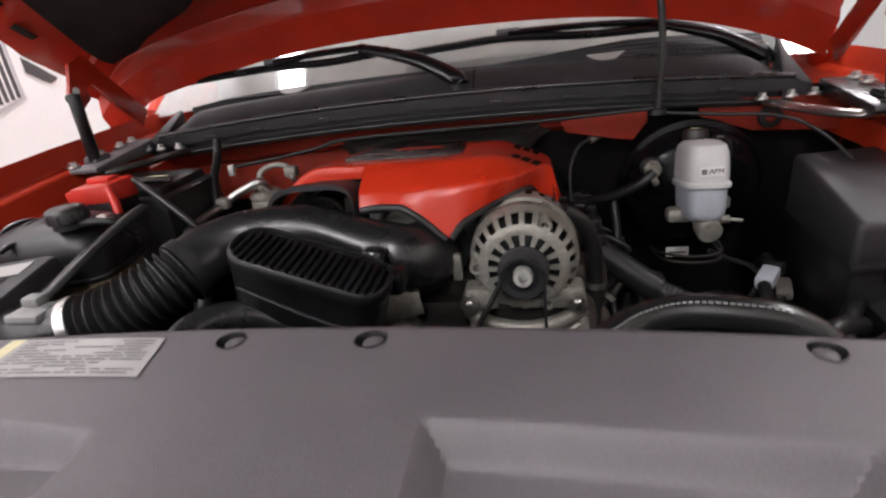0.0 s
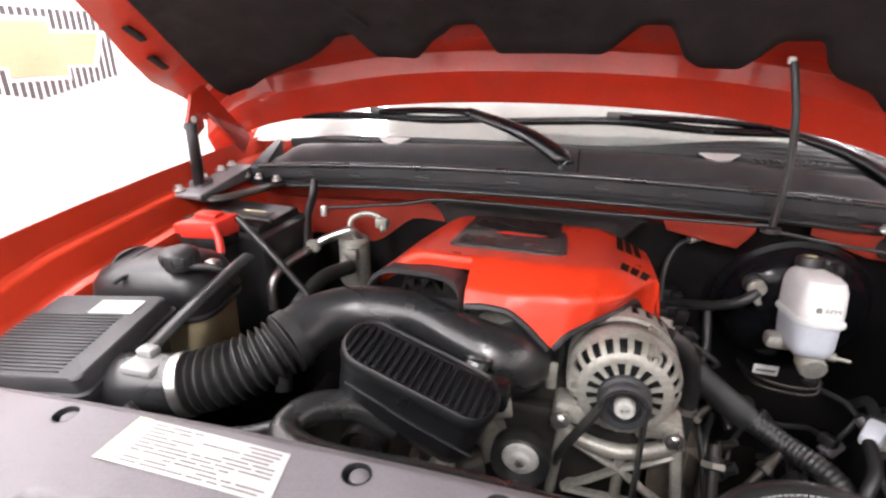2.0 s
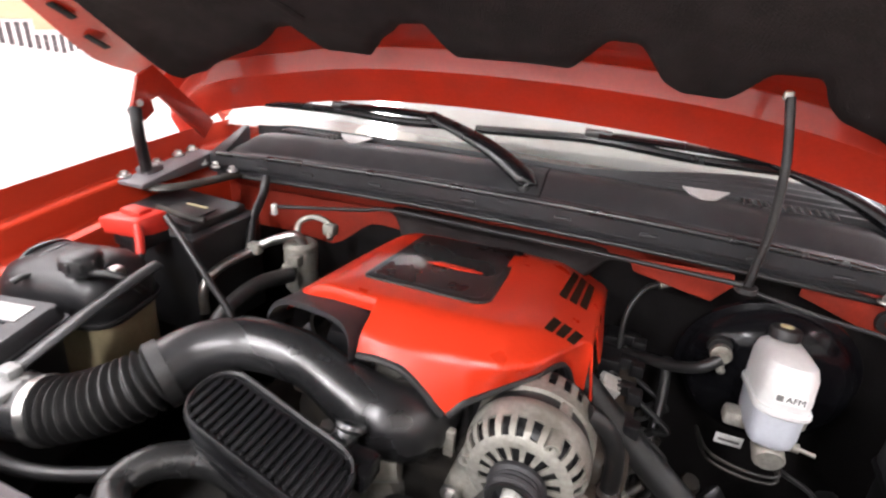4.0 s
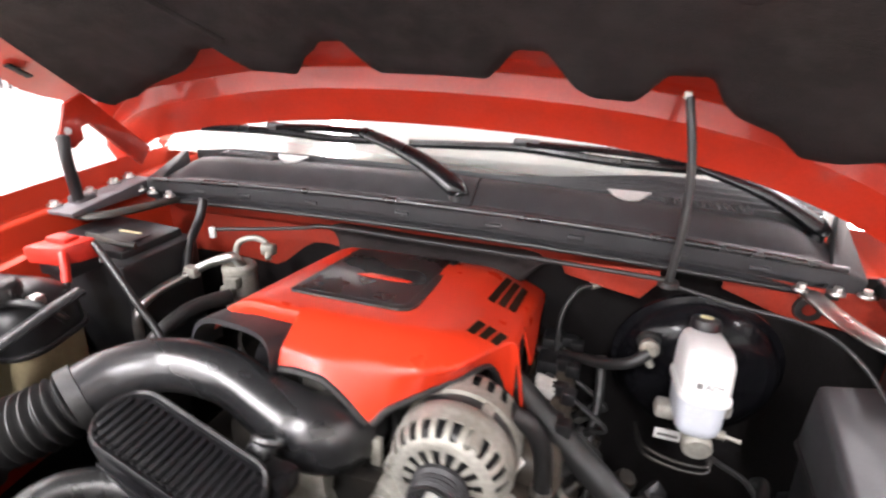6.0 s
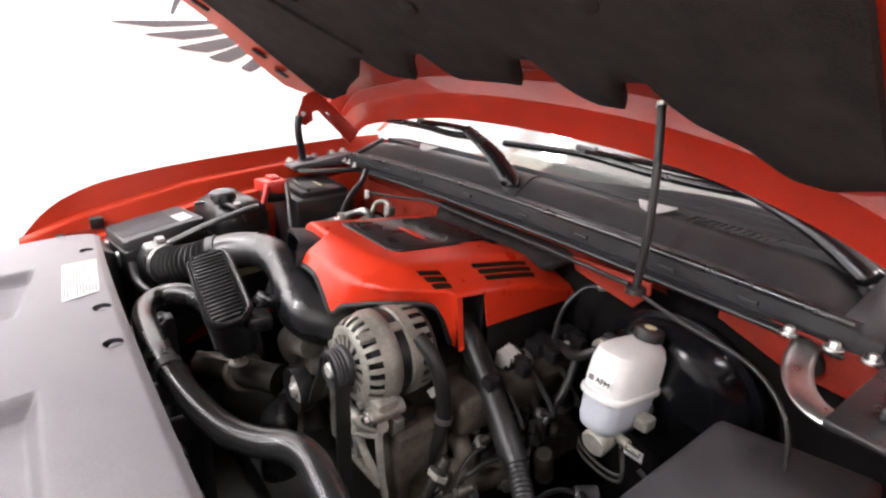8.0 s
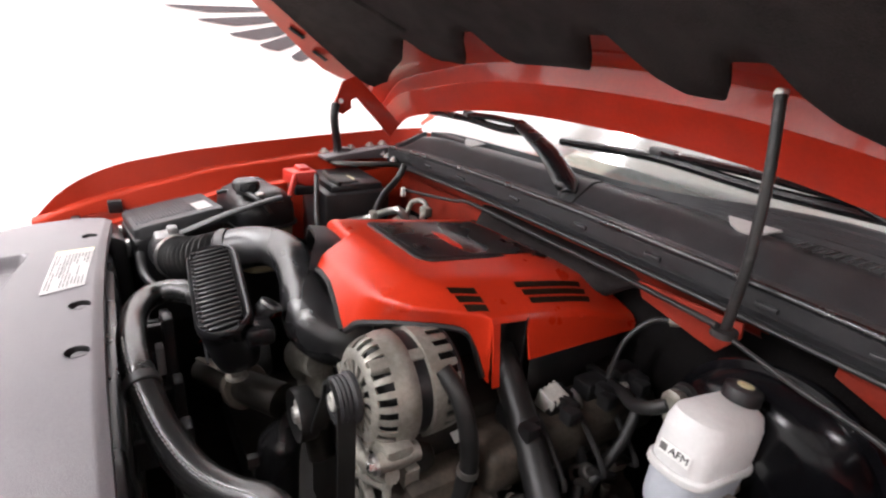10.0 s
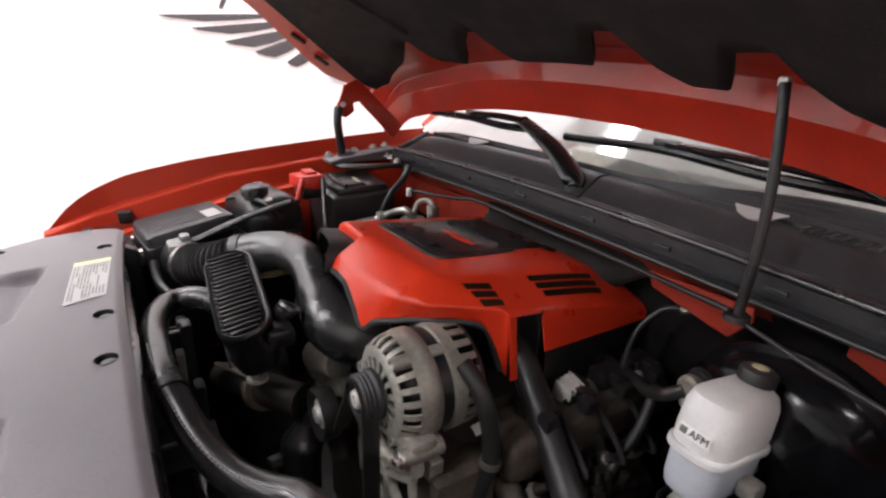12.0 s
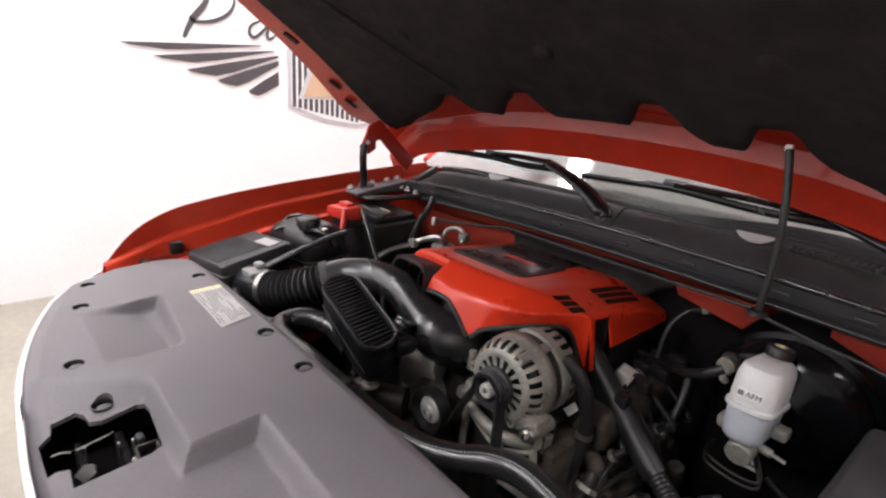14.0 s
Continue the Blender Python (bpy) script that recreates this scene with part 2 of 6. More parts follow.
def ystep(x, a, b):
    t = min(1, max(0, (x - a) / (b - a)))
    return t * t * (3 - 2 * t)


FACING_FRONT = pose(0, 0, 0, 90, 0, 0)  # turns z into -y


def toward_front(x, y, z):
    return Matrix.Translation((x, y, z)) @ FACING_FRONT


# ---- the showroom ----
tagged(part("floor", block(0.83, 2, 0.09, 7.34, 13, 0.12, 0), CONCRETE), "smooth beige sealed concrete showroom floor", "floor", kind="structure")
tagged(part("wall_west", block(-2.875, 2, 2.0, 0.14, 13, 4.0, 0), WALL_WHITE), "plain white painted wall with a painted emblem", "wall", kind="structure")
tagged(part("wall_east", block(4.57, 2, 2.0, 0.14, 13, 4.0, 0), WALL_GREY), "plain light grey painted wall", "wall", kind="structure")
tagged(part("wall_north", block(0.83, 8.57, 2.0, 7.34, 0.14, 4.0, 0), WALL_WHITE), "plain white painted wall behind the truck", "wall", kind="structure")
tagged(part("wall_south", block(0.83, -4.57, 2.0, 7.34, 0.14, 4.0, 0), WALL_GREY), "plain light grey painted wall before the truck", "wall", kind="structure")
tagged(part("ceiling", block(0.83, 2, 4.06, 7.34, 13, 0.12, 0), WALL_WHITE), "plain white ceiling", "ceiling", kind="structure")


def ceiling_light(x, y):
    t = thing("ceiling_light", (x, y, 3.9), "white ceiling light with a long glowing diffuser", "ceiling light", "ceiling lights")
    part("housing", block(x, y, 3.96, 0.34, 1.9, 0.08, 0.01), WALL_WHITE, t)
    part("diffuser", block(x, y, 3.915, 0.30, 1.84, 0.02, 0.004), LAMP_GLOW, t)
    lamp = bpy.data.lights.new("tube_light", "AREA")
    lamp.shape, lamp.size, lamp.size_y, lamp.energy, lamp.color = "RECTANGLE", 0.3, 1.84, LAMP_WATTS, (0.99, 0.955, 1.0)
    ob = new("tube_light", lamp)
    ob.matrix_basis = pose(x, y, 3.895)
    return t


LAMP_WATTS = 110
for lx, ly in ((-2.1, -3.2), (-2.1, -0.8), (-2.1, 1.7), (-2.1, 4.4), (0.4, -3.2), (0.4, -0.9), (0.4, 5.2), (2.8, 1.7), (2.8, 4.6)):
    ceiling_light(lx, ly)

# ---- the wall emblem, plain painted shapes ----
EX = -2.802


def wide(y):
    return 0.662 + (y - 0.80) * 0.973


def tall(z):
    return 1.541 + (z - 1.545) * 0.90


def on_wall(poly, mat, name, parent, h=0.004):
    m = Matrix(((0, 0, 1, EX), (1, 0, 0, 0), (0, 1, 0, 0), (0, 0, 0, 1)))
    poly = [(wide(y), tall(z)) for y, z in poly]
    return part(name, prism(poly, h, m), mat, parent)


emblem = thing("wall_emblem", (EX, 2.0, 1.4), "grey winged shield emblem with gold centre painted on white wall", "wall sign")


def feather(y0, z0, belly, y1, za, zb, side=1):
    """A feather from its tip at (y0, z0), hanging below it by belly, to its end between za and zb."""
    d = y1 - y0
    low = z0 - belly
    poly = [(y0, z0), (y0 + 0.5 * d, z0 + 0.52 * (za - z0)), (y1, za), (y1, zb), (y0 + 0.75 * d, low + 0.62 * (zb - low)), (y0 + 0.5 * d, low + 0.22 * (zb - low)), (y0 + 0.30 * d, low), (y0 + 0.16 * d, low + 0.006), (y0 + 0.06 * d, z0 - 0.5 * belly)]
    if side < 0:
        poly = [(2 * 2.18 - y, z) for y, z in poly][::-1]
    m = Matrix(((0, 0, 1, EX), (1, 0, 0, 0), (0, 1, 0, 0), (0, 0, 0, 1)))
    part("feather", prism(poly, 0.004, m), SIGN_GREY, emblem)


for s in (1, -1):
    feather(0.662, 1.545, 0.020, 1.46, 1.600, 1.596, s)
    feather(0.826, 1.487, 0.022, 1.545, 1.576, 1.571, s)
    feather(0.998, 1.423, 0.026, 1.570, 1.548, 1.534, s)
    feather(1.174, 1.373, 0.030, 1.570, 1.516, 1.485, s)
    feather(1.365, 1.318, 0.028, 1.570, 1.449, 1.362, s)


def shield(a, top, low, point):
    return [(2.36 - a, top), (2.36 - a, low), (2.36 - 0.5 * a, point + 0.04), (2.36, point), (2.36 + 0.5 * a, point + 0.04), (2.36 + a, low), (2.36 + a, top)]


on_wall(shield(0.56, 1.625, 1.19, 1.045)[::-1], SIGN_SILVER, "shield_rim", emblem, 0.003)
on_wall(shield(0.535, 1.60, 1.205, 1.07)[::-1], WALL_WHITE, "shield_field", emblem, 0.006)
for i in range(25):
    yy = 2.36 + (i - 12) * 0.043
    low = 1.085 + abs(yy - 2.36) * 0.22
    on_wall([(yy - 0.013, low), (yy + 0.013, low), (yy + 0.013, 1.595), (yy - 0.013, 1.595)], SIGN_GREY, "stripe", emblem, 0.008)
cross = [(-0.46, -0.1), (-0.14, -0.1), (-0.14, -0.16), (0.2, -0.16), (0.2, -0.1), (0.38, -0.1), (0.46, 0.1), (0.14, 0.1), (0.14, 0.16), (-0.2, 0.16), (-0.2, 0.1), (-0.38, 0.1)]
on_wall([(2.36 + 1.06 * a, 1.37 + 1.12 * b) for a, b in cross], SIGN_SILVER, "centre_rim", emblem, 0.010)
on_wall([(2.36 + 0.97 * a, 1.37 + 0.95 * b) for a, b in cross], SIGN_GOLD, "centre_shape", emblem, 0.012)

# ---- truck body ----
def quad_box_early(q, drop, bevel=0.01):
    bm = bmesh.new()
    a = [bm.verts.new(p) for p in q]
    b = [bm.verts.new((x, y, drop)) for x, y, z in q]
    bm.faces.new(a)
    bm.faces.new(b[::-1])
    for i in range(4):
        bm.faces.new((a[i], b[i], b[(i + 1) % 4], a[(i + 1) % 4]))
    bmesh.ops.bevel(bm, geom=bm.edges[:], offset=bevel, segments=2, profile=0.5, affect="EDGES")
    return bm



truck = thing("pickup_truck", (0, 1.0, 0.15), "bright red pickup truck with its hood open", "pickup truck")


def flange_z(y):
    return float(np.interp(y, (0.12, 0.24, 0.39, 0.557, 0.786, 1.06, 1.6), (0.985, 1.022, 1.056, 1.094, 1.120, 1.142, 1.165)))


def crown_z(y):
    return sum(crown_line(y + d) for d in (-0.03, -0.015, 0.0, 0.015, 0.03)) / 5


def crown_line(y):
    return float(np.interp(y, (0.12, 0.17, 0.20, 0.25, 0.35, 0.50, 0.67, 0.85, 1.05, 1.6), (0.905, 0.968, 1.008, 1.046, 1.086, 1.118, 1.144, 1.165, 1.180, 1.198)))


def fender_fn(side):
    prof = ((-0.02, -0.45), (-0.02, -0.075), (-0.012, -0.058), (0.018, -0.055), (0.024, -0.048), (0.028, -0.012), (0.034, -0.004), (0.05, 0.0))
    outer = ((0.060, 0.002), (0.074, -0.003), (0.088, -0.018), (0.102, -0.05), (0.118, -0.10), (0.132, -0.20), (0.138, -0.50))

    def fn(y, k):
        inset = 0.035 * (1 - ystep(y, 0.16, 0.34))
        if k < len(prof):
            dx, dz = prof[k]
            z = flange_z(y) + dz
        else:
            dx, dz = outer[k - len(prof)]
            z = crown_z(y) + dz + (0.022 * (1 - ystep(y, 0.15, 0.95)) if side < 0 else 0)
            dx *= 1 - 0.25 * (1 - ystep(y, 0.12, 0.3))
        if side > 0:
            far = ystep(y, 0.72, 1.15)
            dx *= 0.55 + 0.45 * far
            if k == 0:
                z = flange_z(y) - 0.10
            return (0.780 - 0.018 * far + dx - inset, y, z)
        return (side * (0.705 + dx - inset), y, z)
    return fn


for side, name in ((-1, "fender"), (1, "fender")):
    fender = part(name, sheet(fender_fn(side), steps(0.17, 1.62, 60), list(range(15))), RED_PAINT, truck, sharp=0.9)

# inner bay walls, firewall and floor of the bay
part("inner_fender", block(-0.74, 0.67, 0.955, 0.05, 0.86, 0.09, 0.01), RED_BAY_SHADED, truck)
part("wheel_liner", block(-0.74, 0.67, 0.675, 0.046, 0.86, 0.47, 0.01), BLACK_PLASTIC, truck, "black plastic wheel liner")
part("inner_fender", block(0.806, 0.41, 0.86, 0.046, 0.34, 0.26, 0.01), RED_INNER, truck)
part("inner_apron", block(0.748, 0.52, 0.866, 0.085, 0.22, 0.02, 0.006), RED_INNER, truck)
part("wheel_liner", block(0.806, 0.41, 0.58, 0.042, 0.34, 0.28, 0.01), BLACK_PLASTIC, truck, "black plastic wheel liner")
part("wheel_liner", block(0.806, 0.842, 0.735, 0.044, 0.52, 0.59, 0.01), BLACK_PLASTIC, truck, "black plastic wheel liner")
part("firewall", block(0.03, 1.095, 0.78, 1.64, 0.04, 0.68, 0.006), RED_BAY_SHADED, truck)
part("firewall_liner", sheet(lambda x, v: (x, 1.062 + 0.010 * noise.noise(Vector((x * 5, v * 4, 3))), 0.45 + (0.60 + 0.012 * math.sin(x * 9) + 0.045 * ystep(x, 0.16, 0.22) + 0.035 * ystep(x, 0.41, 0.44) - 0.085 * ystep(-x, 0.27, 0.40)) * v), steps(-0.71, 0.775, 60), steps(0, 1, 16)), SHADED_BLACK, truck, "black felt firewall liner")
part("firewall_pad", sheet(lambda x, v: (x, 1.045 - 0.085 * math.sin(v * 2.2) * ystep(0.23 - abs(x + 0.01), 0.0, 0.09) + 0.006 * noise.noise(Vector((x * 8, v * 3, 1))), 1.108 - 0.075 * v * (0.35 + 0.65 * ystep(0.23 - abs(x + 0.01), 0.0, 0.08))), steps(-0.24, 0.22, 46), steps(0, 1, 10)), INSULATION, truck, "black foam pad over the back of the engine")
part("bay_floor", block(0, 0.6, 0.47, 1.5, 1.1, 0.04, 0.0), DARK_STEEL, truck)
part("front_crossmember", block(0, 0.12, 0.78, 1.2, 0.10, 0.34, 0.02), DARK_STEEL, truck)
part("fan_shroud", block(0, 0.302, 0.76, 1.02, 0.03, 0.38, 0.008), GLOSS_BLACK, truck)
part("shroud_lip", block(0, 0.300, 0.965, 1.04, 0.03, 0.02, 0.005), GLOSS_BLACK, truck)
part("radiator_core", block(0.0, 0.268, 0.77, 1.0, 0.03, 0.44, 0.006), DARK_STEEL, truck)
for side in (-1, 1):
    part("corner_duct", quad_box_early([(side * 0.50, 0.31, 1.02), (side * 0.66, 0.27, 0.99), (side * 0.68, 0.33, 0.985), (side * 0.50, 0.345, 1.0)], 0.75, 0.008), BLACK_PLASTIC, truck)


def lip_z(x):
    return 1.183 + 0.006 * x - 0.075 * x * x


def cowl_y(x):
    return 0.985 + 0.09 * x * x


# cowl: a pressed black panel with a front lip, a broad sloping face and a trough before the glass
prof = ((0.03, -0.056), (0.002, -0.054), (0.0, -0.042), (0.012, -0.039), (0.012, -0.028), (-0.006, -0.026), (-0.008, -0.004), (0.004, 0.0), (0.02, 0.004), (0.028, 0.012), (0.055, 0.030), (0.064, 0.035), (0.085, 0.036), (0.105, 0.033), (0.125, 0.018))


def cowl_fn(x, k):
    dy, dz = prof[k]
    end = ystep(abs(x), 0.58, 0.66)
    return (x, cowl_y(x) + dy, lip_z(x) + dz - max(0, dz) * 0.8 * end)


cowl = part("cowl_panel", sheet(cowl_fn, steps(-0.665, 0.665, 70), list(range(len(prof)))), COWL_GREY, truck, sharp=0.5)
# red strip under the cowl, its colour darkened for the overhang's shade
part("cowl_strip", sheet(lambda x, k: (x, cowl_y(x) + 0.040 + (0, 0.004, 0.012, 0.03)[k], lip_z(x) - 0.046 - (0.0, 0.012, 0.040, 0.052)[k]), steps(-0.70, 0.40, 44), list(range(4))), RED_BAY_SHADED, truck)

# windshield and the cabin behind
def glass_fn(x, v):
    return (x, 1.085 + 0.14 * x * x + v * 0.62, 1.212 - 0.06 * x * x + v * 0.45)


def vent_fn(x, k):
    """A ribbed vent shelf that lies on the foot of the glass."""
    reach = 0.016 * ystep(x, -0.64, -0.5) + 0.066 * ystep(x, 0.08, 0.45)
    gx, gy, gz = glass_fn(x, reach * min(k, 10) / 10)
    return (gx, gy - 0.004, gz + (0.007 if k % 2 else 0.0045) - (0.02 if k > 10 or k == 0 else 0))


part("vent_shelf", sheet(vent_fn, steps(-0.64, 0.655, 54), list(range(12))), COWL_GREY, truck, "ribbed black vent shelf", sharp=0.2)
shield_glass = part("windshield", sheet(glass_fn, steps(-0.78, 0.78, 24), steps(0, 1, 8)), GLASS, truck)
part("dashboard", block(0, 1.75, 1.10, 1.5, 0.5, 0.2, 0.04), DASH_GREY, truck)
part("cab_roof", block(0, 2.5, 1.74, 1.5, 1.7, 0.06, 0.03), RED_PAINT, truck)
part("cab_back", block(0, 3.3, 1.3, 1.5, 0.06, 0.9, 0.02), SEAT_DARK, truck)
for side in (-1, 1):
    part("roof_pillar", tube([(side * 0.80, 1.22, 1.17), (side * 0.76, 1.5, 1.42), (side * 0.70, 1.78, 1.66)], 0.035, 10), RED_PAINT, truck)
    part("door", block(side * 0.865, 2.3, 0.80, 0.08, 1.3, 0.80, 0.04), RED_PAINT, truck)
    part("side_window", block(side * 0.80, 2.35, 1.44, 0.012, 1.15, 0.46, 0.004), GLASS, truck)
    part("rear_pillar", tube([(side * 0.83, 2.98, 1.17), (side * 0.78, 3.05, 1.45), (side * 0.72, 3.15, 1.72)], 0.05, 10), RED_PAINT, truck)
    part("door_handle", block(side * 0.91, 2.75, 1.05, 0.03, 0.16, 0.035, 0.01), GLOSS_BLACK, truck)


def hood_z(x, y):
    return 1.355 + 0.64 * (1.06 - y) - 0.125 * (x / 0.78) ** 2


# ---- hood ----
hood = thing("hood", (0, 1.04, 1.25), "red hood propped open with black felt insulation pad", "hood")


def rear_lip(x):
    """Height of the hood's rear lip."""
    return 1.311 - 0.10 * x * x - 0.25 * x ** 4


# the rear of the inner panel, from the lip forward: a steep flange, a crease, a broad ledge, then a step up into the hollow behind the pad
REAR_ROWS = ((0.030, 0.030), (0.022, -0.005), (0.018, -0.006), (0.0165, -0.003), (0.001, 0.026), (-0.0145, 0.0545), (-0.0160, 0.0590), (-0.0100, 0.0950), (-0.0108, 0.0985), (-0.0190, 0.1010), (-0.045, 0.112), (-0.058, 0.120))


def flank(x, y):
    """How far the passenger-side edge swings out towards the hinge and in towards the front."""
    t = (y - 0.74) / 0.25
    return -ystep(-x, 0.45, 0.70) * (0.085 * min(t, 1.0) if t > 0 else 0.050 * max(t, -1.4))


def droop(x, y):
    """How far the passenger-side rear corner hangs below the sweep of the panel."""
    return 0.045 * ystep(-x, 0.62, 0.76) * ystep(y, 0.60, 0.95)


def hood_inner(x, k):
    """Row k of the inner panel: the pressed rear first, then the flat towards the front edge."""
    if k < len(REAR_ROWS):
        dy, dz = REAR_ROWS[k]
        y = 1.080 - 0.02 * x * x + dy
        return (x + flank(x, y), y, rear_lip(x) + dz - droop(x, y))
    v = (k - len(REAR_ROWS)) / 24
    y = 1.02 - 1.18 * v - 0.02 * x * x
    return (x + flank(x, y), y, hood_z(x, y) + 0.055 * (1 - ystep(v, 0.0, 0.16)) - droop(x, y))


def hood_outer(x, v):
    """The outer skin from the rear lip to the front edge."""
    y = 1.125 - 1.29 * v - 0.02 * x * x
    flat = hood_z(x, y) + 0.016 + 0.035 * (1 - (abs(x) / 0.76) ** 6) + 0.055 * (1 - ystep(v, 0.05, 0.25))
    return (x + flank(x, y), y, rear_lip(x) + 0.02 + (flat - rear_lip(x) - 0.02) * ystep(v, -0.02, 0.05) - droop(x, y))


part("inner_panel", sheet(hood_inner, steps(-0.735, 0.735, 60), list(range(len(REAR_ROWS) + 25))), RED_INNER, hood, sharp=0.4)
part("outer_skin", sheet(hood_outer, steps(-0.75, 0.75, 40), [0, 0.01, 0.02, 0.03, 0.04] + steps(0.05, 1, 30)), RED_PAINT, hood)

PAD = [(-0.62, 0.970), (-0.575, 0.987), (-0.54, 0.970), (-0.45, 0.938), (-0.392, 0.903), (-0.374, 0.890), (-0.336, 0.891), (-0.330, 0.912), (-0.325, 0.957), (-0.245, 0.974), (-0.200, 0.932), (-0.171, 0.915), (-0.158, 0.900), (-0.112, 0.900),
       (-0.107, 0.918), (-0.099, 0.950), (-0.091, 0.974), (0.095, 0.972), (0.118, 0.941), (0.135, 0.916), (0.150, 0.895), (0.192, 0.893), (0.208, 0.923), (0.228, 0.966), (0.255, 0.985), (0.316, 0.975), (0.336, 0.935), (0.348, 0.903),
       (0.402, 0.889), (0.424, 0.930), (0.450, 0.955), (0.51, 0.972), (0.553, 1.012), (0.60, 1.0), (0.672, 0.93)]


def pad_edge(x):
    return sum(float(np.interp(x + d, [p[0] for p in PAD], [p[1] for p in PAD])) for d in (-0.006, -0.003, 0, 0.003, 0.006)) / 5


def pad_fn(x, v):
    y0 = pad_edge(x)
    y = y0 + (-0.10 - y0) * v
    soft = 0.006 + 0.012 * min(1, v / 0.03)
    wob = 0.004 * noise.noise(Vector((x * 7, y * 7, 0)))
    out = 0.055 * ystep(-x, 0.40, 0.60) * max(0.0, min(1.0, (y - 0.50) / 0.40))
    return (x - out, y, hood_z(x, y) - soft + wob - droop(x - out, y))


part("insulation_pad", sheet(pad_fn, steps(-0.62, 0.672, 210), [0, 0.004, 0.01, 0.02, 0.035] + steps(0.06, 1, 30), -0.014), INSULATION, hood, "black felt insulation with scalloped rear edge")

# ---- radiator cover ----
shield_cover = thing("radiator_cover", (0, 0.13, 1.05), "grey grained plastic radiator cover with push clips and sticker", "engine cover")
RECESS = ((-0.30, 0.122, 0.116), (0.060, 0.18, 0.116), (0.110, 0.378, 0.199))


def cover_front(x):
    return -0.023 + 0.31 * x * x + max(0, abs(x) - 0.56) * 0.9


def cover_back(x):
    return 0.306 + 0.05 * x * x - max(0, abs(x) - 0.56) ** 2 * 14


def recess_depth(x, y):
    """0 on the raised field, 1 on the lowered ones; the left one runs out gently, the right one reaches the front edge."""
    left = ystep(0.206 + 0.12 * (-0.34 - x) - y, 0.0, 0.020) * ystep(x + 0.356, 0.0, 0.022) * (1 - ystep(x, -0.142, -0.116)) * max(0.0, min(1.0, (y - 0.075) / 0.09))
    d = max(min(x - a, b - x, top - y) for a, b, top in RECESS)
    away = max(0.0, 0.105 - y)
    return max(left, ystep(d, 0.0, 0.022) * ystep(x + 0.062 + 0.9 * away, 0.0, 0.03 + 0.6 * away))


def cover_z(x, y):
    edge = ystep(y, cover_front(x) - 0.001, cover_front(x) + 0.02)
    back = ystep(cover_back(x) - y, -0.001, 0.012)
    return 1.048 + 0.072 * y - 0.12 * x * x - 0.024 * recess_depth(x, y) - 0.012 * (1 - edge) - 0.006 * (1 - back)


def cover_fn(u, v):
    y = cover_front(u) + (cover_back(u) - cover_front(u)) * v
    return (u, y, cover_z(u, y))


def inside(x, y, poly):
    hit = False
    for (x1, y1), (x2, y2) in zip(poly, poly[1:] + poly[:1]):
        if (y1 > y) != (y2 > y) and x < (x2 - x1) * (y - y1) / (y2 - y1) + x1:
            hit = not hit
    return hit


CLIP_R = 0.0125
CLIPS = ((-0.408, 0.287), (-0.071, 0.281), (0.054, 0.281), (0.392, 0.288), (-0.390, 0.083), (-0.155, 0.042), (-0.060, 0.057), (-0.528, 0.113), (0.205, 0.064), (0.42, 0.10))
LATCH = [(-0.031, -0.014), (-0.036, -0.001), (-0.060, 0.002), (-0.066, 0.028), (-0.054, 0.036), (-0.036, 0.038), (-0.029, 0.050), (-0.037, 0.091), (-0.030, 0.098), (-0.009, 0.100), (0.064, 0.096), (0.071, 0.083), (0.075, 0.007), (0.042, 0.008), (0.034, -0.012)]
panel = sheet(cover_fn, steps(-0.625, 0.625, 340), [0, 0.01, 0.03] + steps(0.06, 0.97, 104) + [0.985, 1.0], 0,
              lambda u, v: all(math.hypot(u - a, cover_fn(u, v)[1] - b) > CLIP_R for a, b in CLIPS))
for (x1, y1), (x2, y2) in zip(LATCH, LATCH[1:] + LATCH[:1]):
    near = [f for f in panel.faces if -0.09 < f.calc_center_median().x < 0.10 and -0.02 < f.calc_center_median().y < 0.12]
    geom = near + list({e for f in near for e in f.edges}) + list({v for f in near for v in f.verts})
    bmesh.ops.bisect_plane(panel, geom=geom, dist=1e-6, plane_co=(x1, y1, 1), plane_no=(y2 - y1, x1 - x2, 0))
bmesh.ops.delete(panel, geom=[f for f in panel.faces if inside(f.calc_center_median().x, f.calc_center_median().y, LATCH)], context="FACES")
for v in panel.verts:
    for a, b in CLIPS:
        d = math.hypot(v.co.x - a, v.co.y - b)
        if d < CLIP_R + 0.006 and any(len(e.link_faces) < 2 for e in v.link_edges) or CLIP_R - 0.002 < d < CLIP_R + 0.001:
            v.co.x, v.co.y = a + (v.co.x - a) * CLIP_R / d, b + (v.co.y - b) * CLIP_R / d
rim = [e for e in panel.edges if len(e.link_faces) == 1]
skirt = bmesh.ops.extrude_edge_only(panel, edges=rim)["geom"]
for g in skirt:
    if isinstance(g, bmesh.types.BMVert):
        g.co.z -= 0.006 if -0.08 < g.co.x < 0.09 and cover_front(g.co.x) + 0.004 < g.co.y < 0.11 else 0.02
part("panel", panel, SHIELD_GREY, shield_cover, sharp=0.45)
for cx, cy in CLIPS:
    m = Matrix.Translation((cx, cy, cover_z(cx, cy)))
    cup = part("clip_recess", lathe(((0.0140, 0.0004), (0.0128, 0.0007), (0.0122, -0.0005), (0.0118, -0.012), (0.0, -0.013)), 24, m), BLACK_PLASTIC, shield_cover)
    part("push_clip", lathe(((0, -0.0030), (0.0070, -0.0030), (0.0088, -0.0042), (0.0094, -0.010)), 18, m @ Matrix.Translation((0.001, 0.0018, 0))), SHIELD_GREY, cup)
